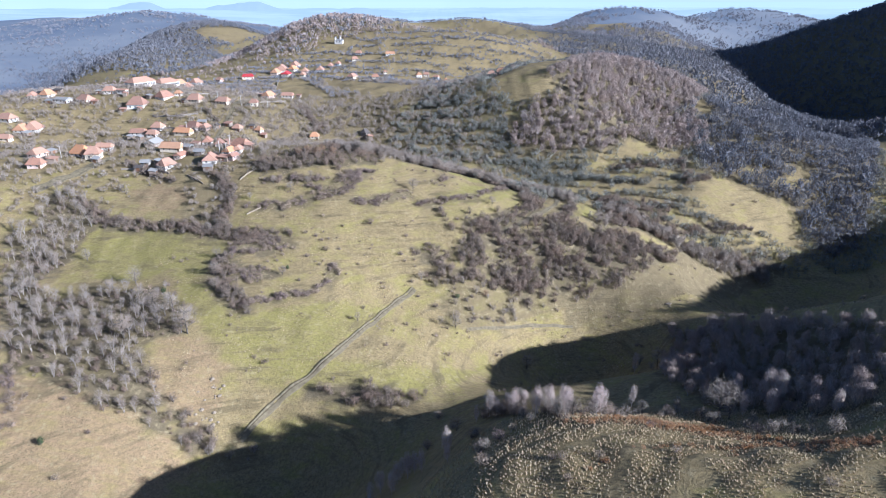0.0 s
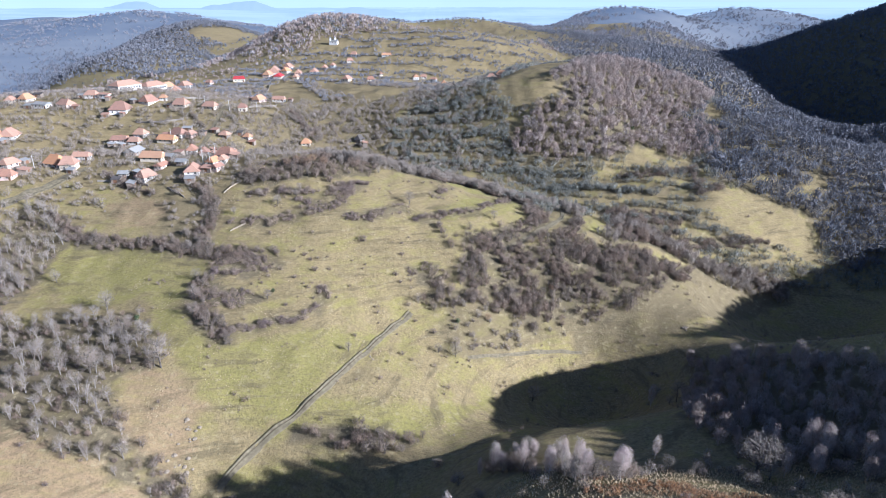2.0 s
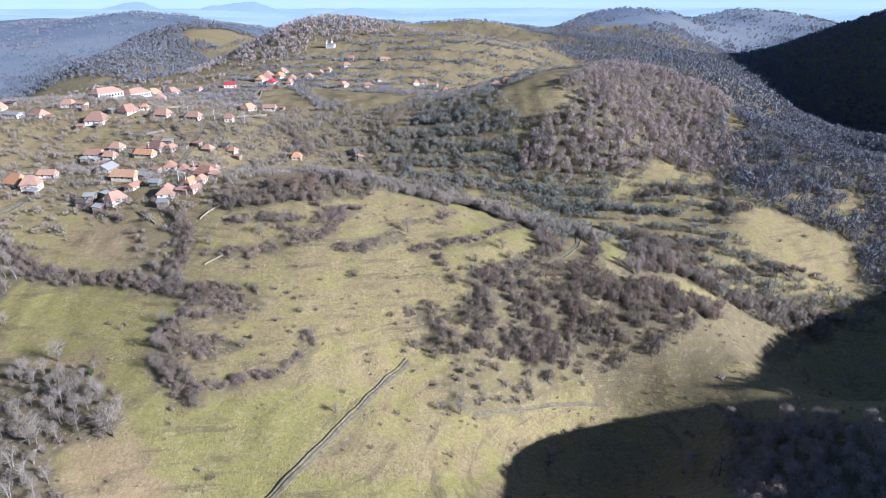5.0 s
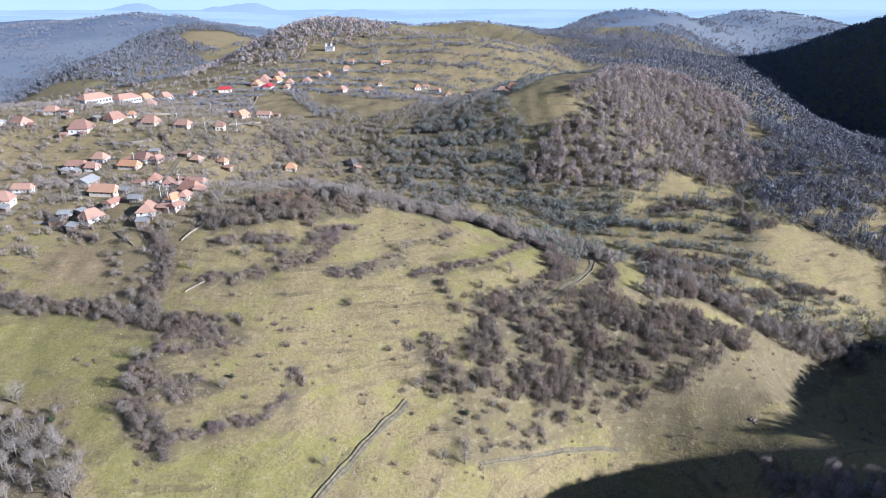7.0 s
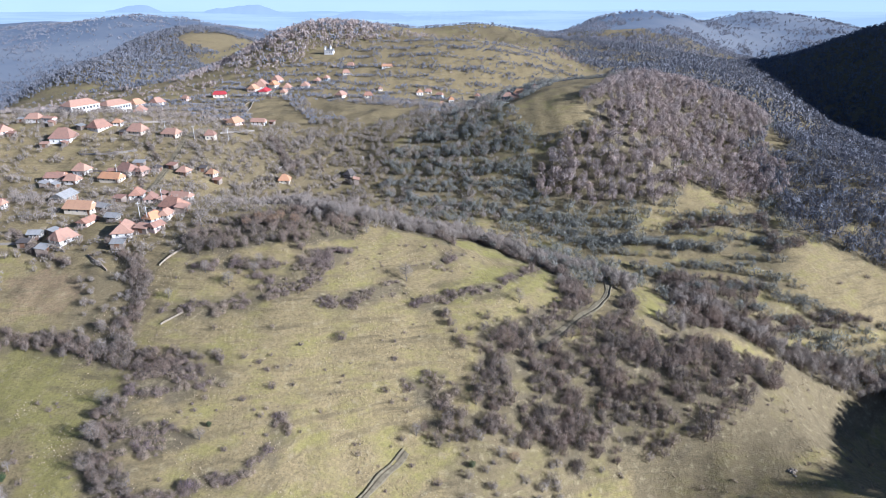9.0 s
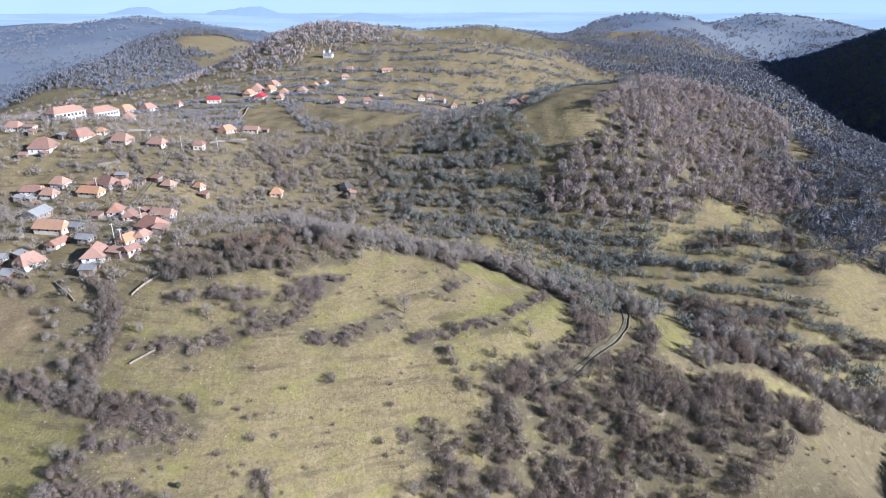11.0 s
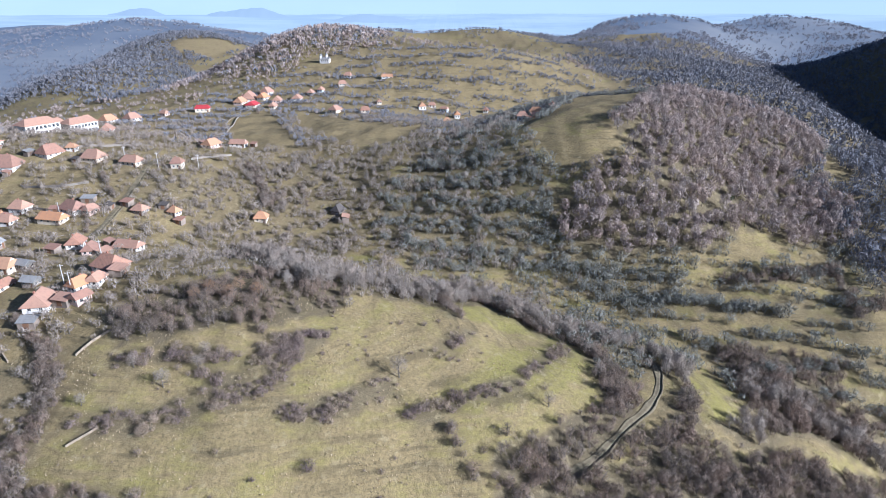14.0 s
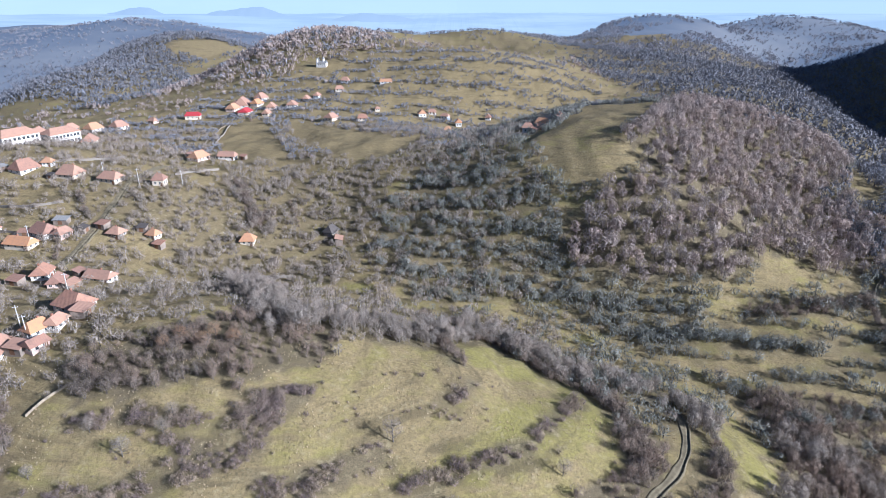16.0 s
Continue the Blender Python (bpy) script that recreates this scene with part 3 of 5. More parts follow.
# grassland of another look
# rough tan slope under the thicket
ROUGH = [(51, 276), (98, 289), (133, 325), (183, 347), (199, 339), (125, 275), (90, 260), (62, 262)]
LUSH = [
    [(-178, 276), (-176, 296), (-148, 292), (-103, 276), (-109, 247), (-82, 224), (-53, 236), (-21, 246), (-32, 223), (-51, 199), (-63, 195), (-78, 202), (-100, 223), (-123, 256), (-146, 250), (-172, 263)],
    [(-47, 203), (-31, 206), (-9, 206), (17, 222), (24, 231), (4, 202), (-12, 191), (-38, 196), (-58, 194)],
    [(-2, 387), (17, 372), (33, 361), (45, 349), (37, 329), (12, 312), (-14, 308), (7, 328), (32, 356), (7, 358), (-3, 354)],
    [(74, 344), (86, 356), (90, 340), (74, 325)],
    [(76, 336), (85, 338), (91, 327), (72, 320)],
    [(-50, 425), (-41, 433), (-34, 421), (-43, 419)],
]
DRY = [
    [(34, 525), (52, 528), (72, 570), (88, 618), (120, 600), (115, 553), (93, 519), (76, 499), (85, 490), (87, 482), (71, 470), (57, 473), (47, 485)],
    [(162, 391), (192, 403), (210, 390), (227, 383), (211, 351), (194, 357), (172, 358), (159, 370)],
    [(91, 278), (135, 323), (180, 326), (135, 292), (108, 265), (89, 263)],
    [(-61, 799), (-21, 866), (93, 1163), (72, 811), (8, 797)],
    [(-27, 801), (-5, 841), (99, 1067), (83, 824), (48, 808)],
    [(-132, 686), (-40, 595), (-11, 619), (-35, 537), (-70, 556), (-109, 609)],
    [(-181, 659), (-158, 698), (-98, 551), (-138, 556)],
    [(223, 403), (247, 425), (260, 421), (232, 399)],
    [(208, 525), (216, 517), (212, 494), (201, 486), (201, 504)],
]
TAN = [
    [(3, 110), (17, 124), (29, 131), (46, 132), (69, 118), (92, 104), (80, 88)],
    [(-306, 447), (-286, 482), (-148, 456), (-107, 344), (-104, 289), (-132, 292), (-173, 345), (-227, 336)],
]
BARE = [
    [(-169, 323), (-152, 326), (-141, 317), (-136, 303), (-154, 304)],
    [(-158, 189), (-139, 188), (-115, 180), (-90, 172), (-80, 167), (-93, 153), (-132, 143)],
    [(-111, 210), (-97, 212), (-81, 204), (-79, 185), (-86, 180), (-103, 189)],
    [(-165, 325), (-137, 321), (-132, 309), (-157, 308)],
]
OPEN = [
    [(34, 525), (52, 528), (72, 570), (88, 618), (120, 600), (115, 553), (93, 519), (76, 499), (85, 490), (87, 482), (71, 470), (57, 473), (47, 485)],
    [(74, 344), (86, 356), (90, 340), (74, 325)],
    [(76, 336), (85, 338), (91, 327), (72, 320)],
    [(-50, 425), (-41, 433), (-34, 421), (-43, 419)],
    [(162, 391), (192, 403), (210, 390), (227, 383), (211, 351), (194, 357), (172, 358), (159, 370)],
    [(-132, 686), (-40, 595), (-11, 619), (-35, 537), (-70, 556), (-109, 609)],
    [(-181, 659), (-158, 698), (-98, 551), (-138, 556)],
    [(256, 582), (304, 628), (265, 555), (226, 514)],
    [(317, 629), (348, 655), (359, 665)],
    [(198, 411), (224, 423), (215, 411)],
    [(223, 403), (247, 425), (260, 421), (232, 399)],
    [(130, 442), (145, 447), (152, 437), (139, 424), (120, 426)],
    [(208, 525), (216, 517), (212, 494), (201, 486), (201, 504)],
]


# far pastures and fields among the woods
FIELDS = [
    [(-22, 846), (36, 882), (98, 905), (98, 834), (49, 807), (-21, 802)],
    [(82, 772), (101, 798), (128, 813), (128, 792), (96, 762)],
    [(38, 1281), (85, 1285), (134, 1196), (61, 1198)],
    [(343, 1491), (429, 1598), (567, 1684), (582, 1652), (420, 1456), (288, 1393)],
    [(-472, 1262), (-427, 1345), (-363, 1328), (-384, 1220), (-451, 1208)],
    [(-984, 1917), (-871, 1970), (-826, 2084), (-852, 1926), (-945, 1869)],
    [(-167, 605), (-164, 683), (-94, 564), (-128, 575)],
    [(-165, 845), (-118, 842), (-112, 872), (-160, 876)],
]
# the narrow plots under the church
PLOTS = [(-281, 660), (-152, 567), (94, 535), (148, 754), (102, 875), (-98, 894), (-235, 780)]


def axis(inner, low, high, growth):
    step, inner = inner[-1] - inner[-2], list(inner)
    s, v, below = step, inner[0], []
    while v > low:
        s *= growth
        v -= s
        below.append(v)
    s, v, above = step, inner[-1], []
    while v < high:
        s *= growth
        v += s
        above.append(v)
    return np.array(below[::-1] + inner + above)


def mesh_from(name, verts, faces, mats, slots=None, smooth_faces=False):
    """A mesh from arrays; all faces have the same number of corners."""
    me, faces = bpy.data.meshes.new(name), np.asarray(faces)
    me.vertices.add(len(verts))
    me.vertices.foreach_set("co", np.asarray(verts, np.float32).ravel())
    me.loops.add(faces.size)
    me.loops.foreach_set("vertex_index", faces.ravel().astype(np.int32))
    me.polygons.add(len(faces))
    me.polygons.foreach_set("loop_start", np.arange(0, faces.size, faces.shape[1], dtype=np.int32))
    for m in mats:
        me.materials.append(m)
    if slots is not None:
        me.polygons.foreach_set("material_index", np.asarray(slots, np.int32))
    me.polygons.foreach_set("use_smooth", np.full(len(faces), smooth_faces))
    me.update(calc_edges=True)
    return me


def give(me, name, values):
    values = np.asarray(values, np.float32)
    a = me.attributes.new(name, "FLOAT_VECTOR" if values.ndim == 2 else "FLOAT", "POINT")
    a.data.foreach_set("vector" if values.ndim == 2 else "value", values.ravel())


def build_ground():
    xs = axis(np.arange(-330, 331, 2.6), -4700, 4700, 1.06)
    ys = axis(np.concatenate([np.arange(88, 160, 1.3), np.arange(160, 380, 2.3), np.arange(380, 1000, 3.4)]), -1500, 4800, 1.055)
    gx, gy = np.meshgrid(xs, ys)
    x, y = gx.ravel(), gy.ravel()
    z = height(x, y)
    n, k = len(xs), np.arange(len(x)).reshape(len(ys), len(xs))
    faces = np.stack([k[:-1, :-1], k[:-1, 1:], k[1:, 1:], k[1:, :-1]], -1).reshape(-1, 4)
    # beyond 1500 m the faces take materials with haze painted in as glow
    me = mesh_from("ground", np.stack([x, y, z], -1), faces, [GRASS, HAZE_COUNTRY, HAZE_PLAIN], np.searchsorted((1500, 2950), np.hypot(x, y)[faces].mean(1)), True)
    jx, jy = x + 2.2 * ripple(x, y, 9, 21), y + 2.2 * ripple(x, y, 9, 22)
    litter, lush, dry, earth = (np.zeros(len(x)) for _ in range(4))
    for name, kind, corners in WOODS:
        litter[inside(jx, jy, corners)] = 0.55 if kind in ("orchard", "brush", "garden") else 1.0
    for name, kind, width, line in BELTS:
        litter = np.maximum(litter, smooth(width * 0.7 - from_line(jx, jy, line), -1.5, 1.5) * (0.5 if kind == "orchard" else 0.9))
    litter = np.maximum(litter, np.where(y > 640, 0.25, 0))
    slopes = np.maximum(smooth(x, 110, 190) * smooth(y, 500, 560), smooth(-x, 360, 430) * smooth(y, 820, 930))
    slopes = np.maximum(slopes, np.exp(-(((x + 195) / 130) ** 2 + ((y - 990) / 90) ** 2)))
    litter = np.maximum(litter, 0.95 * slopes)
    litter = np.maximum(litter, 0.65 * inside(jx, jy, ROUGH))
    for corners in OPEN:
        litter[inside(jx, jy, corners)] = 0
    for corners in LUSH:
        lush[inside(jx, jy, corners)] = 1
    for corners in DRY:
        dry[inside(jx, jy, corners)] = 0.2
    for corners in TAN:
        dry[inside(jx, jy, corners)] = 0.5
    for corners in BARE:
        earth[inside(jx, jy, corners)] = 0.8
    for corners in FIELDS:
        here = inside(jx, jy, corners)
        litter[here], dry[here] = 0, 0.35
    dry = np.maximum(dry, 0.4 * smooth(-x, 50, 90) * smooth(y, 335, 370) * smooth(700 - y, 0, 60))
    strips = (np.sin((y + 0.18 * x + 6 * ripple(x, y, 90, 64)) / 4.6) < -0.2) * np.exp(-((x + 20) ** 2 / (2 * 170.0**2) + (y - 780) ** 2 / (2 * 140.0**2)))
    dry = np.maximum(dry, 0.9 * strips)
    plots = inside(jx, jy, PLOTS)
    litter[plots] *= 0.2
    dry[plots] = np.maximum(dry[plots], 0.8)
    litter = litter * (1 - 0.8 * strips)
    far = smooth(np.hypot(x, y), 600, 1400)
    litter = np.maximum(litter, far * 0.4)
    for key, v in (("litter", litter), ("lush", lush), ("dry", dry), ("earth", earth)):
        give(me, key, v)
    tagged(new("ground", me), "rolling winter grassland of hills and a valley", "ground", kind="structure")


build_ground()


# ---------- bare trees and shrubs ----------
def tube(points, radii, sides):
    """Verts and triangles of a tapered tube along points."""
    pts, verts, tris = np.asarray(points, float), [], []
    for k, (p, r) in enumerate(zip(pts, radii)):
        d = pts[min(k + 1, len(pts) - 1)] - pts[max(k - 1, 0)]
        d = d / (np.linalg.norm(d) + 1e-9)
        side = np.cross(d, (0.31, 0.87, 0.21))
        side /= np.linalg.norm(side) + 1e-9
        up = np.cross(d, side)
        for s in range(sides):
            a = 2 * np.pi * s / sides
            verts.append(p + r * (np.cos(a) * side + np.sin(a) * up))
    for k in range(len(pts) - 1):
        for s in range(sides):
            a, b = k * sides + s, k * sides + (s + 1) % sides
            tris += [(a, b, b + sides), (a, b + sides, a + sides)]
    return verts, tris


def bare_plant(seed, stems, reach, base, limbs, twigs, width, length, crown=(0.6, 0.4), thick=0.022, sides=4):
    """A leafless plant one metre high: stems and limbs (slot 0), a rounded crown of fine twigs (slot 1).
    reach: half its breadth; crown: the height of the crown's middle and half its depth."""
    rng = np.random.default_rng(seed)
    verts, tris, slots = [], [], []

    def add(vs, ts, slot):
        off = len(verts)
        verts.extend(vs)
        tris.extend(tuple(i + off for i in t) for t in ts)
        slots.extend([slot] * len(ts))

    for s in range(stems):
        a, lean = rng.uniform(0, 2 * np.pi), (0.0 if stems == 1 else rng.uniform(0.3, 0.8) * reach)
        top = np.array([np.cos(a) * lean + rng.normal(0, 0.03), np.sin(a) * lean + rng.normal(0, 0.03), rng.uniform(0.68, 0.82)])
        bend = top * (0.4, 0.4, 0.5) + rng.normal(0, 0.02, 3)
        path = [np.array([top[0] * 0.12, top[1] * 0.12, -0.06]), bend, top]
        if limbs:
            add(*tube(path, (thick, thick * 0.7, thick * 0.25), sides), 0)
        else:
            add(*tube([path[0], top], (thick, thick * 0.3), 3), 0)
        for _ in range(limbs):
            u = rng.uniform(base, 0.92)
            root = path[0] + (bend - path[0]) * u * 2 if u < 0.5 else bend + (top - bend) * (u - 0.5) * 2
            b, far = rng.uniform(0, 2 * np.pi), reach * rng.uniform(0.5, 0.85) * (1.2 - 0.6 * abs(u - 0.5))
            tip = root + np.array([np.cos(b) * far, np.sin(b) * far, rng.uniform(0.06, 0.28)])
            tip[2] = min(tip[2], 0.93)
            mid = (root + tip) / 2 + rng.normal(0, 0.02, 3) + (0, 0, -0.02)
            add(*(tube([root, mid, tip], (thick * 0.5, thick * 0.33, thick * 0.12), 3) if sides > 4 else tube([root, tip], (thick * 0.5, thick * 0.12), 3)), 0)
    lobes = rng.normal(0, 1, (5, 3))
    lobes /= np.linalg.norm(lobes, axis=1)[:, None]
    for _ in range(twigs):
        way = rng.normal(0, 1, 3)
        way /= np.linalg.norm(way)
        swell = 0.78 + 0.3 * max(0.0, float((lobes @ way).max())) ** 3
        p = way * (reach, reach, crown[1]) * swell * rng.uniform(0.35, 1.0) ** 0.6
        p[2] = max(p[2] + crown[0], 0.03)
        out = way + rng.normal(0, 0.38, 3)
        out /= np.linalg.norm(out)
        grow = way * (0.5, 0.5, 0.2) + rng.normal(0, 0.45, 3) + (0, 0, 0.7)
        grow -= out * (grow @ out) * 0.85
        grow /= np.linalg.norm(grow)
        side = np.cross(out, grow)
        side /= np.linalg.norm(side) + 1e-9
        l, w = length * rng.uniform(0.6, 1.3), width * rng.uniform(0.6, 1.3)
        root = p - grow * l * 0.6
        root[2] = max(root[2], 0.0)
        add([root - side * w / 2, root + side * w / 2, p + grow * l * 0.4], [(0, 1, 2)], 1)
    return np.array(verts), np.array(tris), np.array(slots)


PLANTS = {
    "wood": [bare_plant(s, 1, 0.40, 0.42, 4, 165, 0.037, 0.205, (0.57, 0.42)) for s in range(10, 16)],
    "grey": [bare_plant(s, 1, 0.33, 0.28, 6, 330, 0.0145, 0.185, (0.56, 0.42)) for s in range(20, 26)],
    "airy": [bare_plant(s, 2, 0.30, 0.3, 9, 190, 0.0085, 0.2, (0.62, 0.36), thick=0.017) for s in range(80, 86)],
    "orchard": [bare_plant(s, 1, 0.52, 0.25, 4, 150, 0.036, 0.235, (0.54, 0.43), thick=0.03) for s in range(30, 36)],
    "scrub": [bare_plant(s, 3, 0.66, 0.2, 1, 130, 0.038, 0.31, (0.42, 0.50), thick=0.03, sides=3) for s in range(40, 46)],
    "hedge": [bare_plant(s, 2, 0.46, 0.15, 2, 160, 0.027, 0.26, (0.50, 0.48), thick=0.024, sides=3) for s in range(50, 56)],
    "rough": [bare_plant(s, 1, 0.52, 0.15, 1, 54, 0.058, 0.32, (0.50, 0.47), thick=0.03, sides=3) for s in range(70, 76)],
    "mixed": [bare_plant(s, 1 + s % 2, 0.40, 0.2, 4, 190, 0.02, 0.24, (0.52, 0.46), thick=0.022, sides=3) for s in range(90, 96)],
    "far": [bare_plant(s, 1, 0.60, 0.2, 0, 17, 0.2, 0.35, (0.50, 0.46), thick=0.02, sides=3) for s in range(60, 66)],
}
TONE = np.random.default_rng(77)


def scatter(name, shapes, x, y, size, mats, label, category):
    """Many plants that nobody could count, as one mesh."""
    rng = np.random.default_rng(len(x) + len(name))
    pick, turn = rng.integers(0, len(shapes), len(x)), rng.uniform(0, 2 * np.pi, len(x))
    broad = size * rng.uniform(0.85, 1.2, len(x))
    z, tone = height(x, y), np.clip(0.5 + 0.45 * ripple(x, y, 21, 36) + rng.normal(0, 0.3, len(x)), 0, 1)
    vs, ts, ss, tn, off = [], [], [], [], 0
    for k, (v, t, s) in enumerate(shapes):
        i = np.where(pick == k)[0]
        if not len(i):
            continue
        c, sn = np.cos(turn[i])[:, None], np.sin(turn[i])[:, None]
        px = (v[None, :, 0] * c - v[None, :, 1] * sn) * broad[i, None] + x[i, None]
        py = (v[None, :, 0] * sn + v[None, :, 1] * c) * broad[i, None] + y[i, None]
        pz = v[None, :, 2] * size[i, None] + z[i, None]
        vs.append(np.stack([px, py, pz], -1).reshape(-1, 3))
        ts.append((t[None] + (off + np.arange(len(i)) * len(v))[:, None, None]).reshape(-1, 3))
        ss.append(np.tile(s, len(i)))
        tn.append(np.repeat(tone[i], len(v)))
        off += len(i) * len(v)
    me = mesh_from(name, np.concatenate(vs), np.concatenate(ts), mats, np.concatenate(ss))
    give(me, "tone", np.concatenate(tn))
    return tagged(new(name, me), label, category, kind="stuff")


# kind: plant, twig colour, spacing, heights, words
KINDS = {
    "wood": ("wood", "wood", 4.6, (6, 10), "leafless grey-brown deciduous wood on the hillside", "wood"),
    # the twig colour itself carries shade and haze
    "slope": ("rough", "shade", 4.8, (6, 10), "leafless valley-side woods, shade and haze painted into their colour", "wood"),
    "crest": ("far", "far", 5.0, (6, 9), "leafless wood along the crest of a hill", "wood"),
    "creek": ("grey", "grey", 2.7, (3.5, 7.5), "pale grey saplings along the stream", "wood"),
    "edge": ("grey", "wood", 3.4, (4.0, 8.0), "leafless trees on the shaded side of the spur", "wood"),
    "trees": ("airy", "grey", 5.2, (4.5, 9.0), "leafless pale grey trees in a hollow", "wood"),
    "understory": ("hedge", "thicket", 3.4, (1.2, 3.4), "brown undergrowth below bare trees", "brush"),
    "thicket": ("mixed", "thicket", 2.15, (2.0, 5.6), "dense leafless thicket of grey saplings", "thicket"),
    "brush": ("hedge", "grey", 3.9, (1.8, 4.6), "open leafless brush on rough pasture", "brush"),
    "scrub": ("scrub", "scrub", 1.45, (1.3, 2.9), "low purplish-brown blackthorn scrub in dry grass", "scrub"),
    "hedge": ("hedge", "thicket", 1.9, (2.0, 4.2), "overgrown leafless hedge along a field edge", "hedge"),
    "bracken": ("scrub", "bracken", 1.6, (0.7, 1.4), "rust-brown dead bracken on the edge of the spur", "bracken"),
    "orchard": ("orchard", "orchard", 3.2, (3.4, 5.6), "old dark lichened plum orchard in rough grass", "orchard"),
    "garden": ("orchard", "grey", 3.4, (2.0, 4.2), "sparse leafless garden fruit trees", "orchard"),
}
HOUSE_SPOTS = []  # x, y, radius kept clear of plants


def clear_of(x, y):
    keep = np.ones(len(x), bool)
    for name, width, line in TRACKS:
        keep &= from_line(x, y, line) > width / 2 + 0.9
    for corners in OPEN:
        keep &= ~inside(x, y, corners)
    for a, b, r in HOUSE_SPOTS:
        keep &= np.hypot(x - a, y - b) > r
    return keep


def jittered(x0, x1, y0, y1, step, rng):
    gx, gy = np.meshgrid(np.arange(x0, x1 + step, step), np.arange(y0, y1 + step, step))
    return gx.ravel() + rng.uniform(-0.55, 0.55, gx.size) * step, gy.ravel() + rng.uniform(-0.55, 0.55, gx.size) * step


def plant(name, kind, x, y, gaps=0.12):
    shape, colour, step, (low, high), label, category = KINDS[kind]
    rng = np.random.default_rng(len(name) * 7 + len(x))
    lie = y + 0.22 * x + 3 * ripple(x, y, 60, 37)
    keep = clear_of(x, y) & (rng.uniform(0, 1, len(x)) > gaps)
    if kind in ("thicket", "orchard", "wood"):  # clumps with glades, in the orchard along old terraces
        keep &= 0.6 * ripple(x, y, 19, 31) + 0.5 * ripple(x, y, 8, 32) + (0.7 * np.sin(lie / 2.3) if kind == "orchard" else 0) > {"thicket": -0.22, "orchard": -0.15, "wood": -0.6}[kind]
    else:
        keep &= ripple(x, y, 14, 31) > -0.9 + gaps * 3
    x, y = x[keep], y[keep]
    if len(x):
        grow = 0.45 + 0.35 * ripple(x, y, 25, 33) + rng.uniform(-0.5, 0.5, len(x))
        scatter(name, PLANTS[shape], x, y, low + (high - low) * np.clip(grow, 0, 1.1), [PALE_BARK if shape in ("airy", "grey") else BARK, TWIGS[colour]], label, category)


def build_woods():
    for name, kind, corners in WOODS:
        c, step, rng = np.array(corners, float), KINDS[kind][2], np.random.default_rng(len(name))
        x, y = jittered(*[f(c[:, k]) for k in (0, 1) for f in (np.min, np.max)], step, rng)
        jx, jy = x + 2.5 * ripple(x, y, 11, 41), y + 2.5 * ripple(x, y, 11, 42)
        keep = inside(jx, jy, c)
        plant(name, kind, x[keep], y[keep], {"brush": 0.2, "garden": 0.3, "orchard": 0.12, "scrub": 0.2}.get(kind, 0.06))
    for name, kind, width, line in BELTS:
        c, step, rng = np.array(line, float), KINDS[kind][2] * (0.85 if kind != "orchard" else 1), np.random.default_rng(len(name) + 5)
        x, y = jittered(c[:, 0].min() - width, c[:, 0].max() + width, c[:, 1].min() - width, c[:, 1].max() + width, step, rng)
        keep = from_line(x, y, line) < width * (0.5 + 0.18 * ripple(x, y, 9, 51))
        plant(name, kind, x[keep], y[keep], 0.2 if kind == "scrub" else 0.12)


# places of single plants, gathered first so that the woods' code stays short
SINGLES = []


def place(kind, x, y, size):
    SINGLES.append((kind, x, y, size))


place("bush", -36, 292, 3.4)
place("bush", -18, 287, 2)
place("bush", -75, 283, 3.4)
place("bush", -66, 282, 2)
place("bush", -61, 281, 1.8)
place("bush", -49, 288, 1.6)
place("bush", -58, 279, 1.1)
place("bush", -51, 281, 1.1)
place("bush", -34, 280, 1.1)
place("bush", -63, 268, 2.0)
place("bush", -55, 273, 2.8)
place("bush", -49, 275, 1.8)
place("bush", -28, 260, 1.2)
place("bush", -20, 277, 2.4)
place("bush", -18, 274, 1.5)
place("bush", -14, 264, 2.0)
place("bush", -11, 257, 1.5)
place("bush", -3, 253, 2.3)
place("bush", 14, 261, 1.5)
place("bush", -26, 252, 0.9)
place("bush", -18, 248, 1.0)
place("bush", 39, 267, 1.5)
place("bush", 44, 261, 1.0)
place("bush", -85, 223, 1.1)
place("bush", 137, 312, 1.0)
place("bush", 132, 301, 1.0)
place("bush", 21, 253, 2.6)
place("bush", 28, 255, 2.2)
place("bush", 15, 251, 2.0)
place("bush", 33, 261, 1.5)
place("bush", -53, 257, 1.3)
place("bush", -44, 260, 1.2)
place("bush", -63, 250, 1.6)
place("bush", -10, 343, 1.6)
place("bush", -36, 334, 1.2)
place("bush", 199, 382, 2.6)
place("bush", 181, 374, 1.8)
place("bush", 88, 331, 1.4)
place("bush", -22, 317, 1.3)
place("bush", -16, 313, 1.0)
place("bush", -10, 331, 0.8)
place("bush", -27, 333, 0.9)
place("bush", -38, 340, 0.9)
place("bush", -97, 320, 1.2)
place("bush", -99, 314, 1.0)
place("bush", 10, 346, 0.8)
place("bush", -20, 341, 1.0)
place("bush", -120, 153, 2.1)
place("bush", -118, 170, 1.5)
place("bush", -131, 181, 1.8)
place("bush", -142, 169, 2.4)
place("bush", 35, 109, 2.0)
place("bush", 51, 124, 1.8)
place("bush", 25, 110, 1.8)
place("bush", 51, 108, 1.8)
place("bush", 73, 91, 2.1)
place("bush", 10, 123, 3.0)
place("bush", 10, 143, 2.7)
place("bush", -4, 157, 2.8)
place("bush", 19, 133, 2.1)
place("bush", 76, 122, 2.4)
place("bush", 84, 120, 2.1)
place("bush", 27, 102, 1.7)
place("evergreen", 7, 259, 2.8)
place("evergreen", -130, 164, 2.8)
place("evergreen", 52, 284, 2.2)
place("evergreen", -98, 422, 2.0)
place("evergreen", 134, 464, 3.0)
place("evergreen", -118, 238, 3.2)
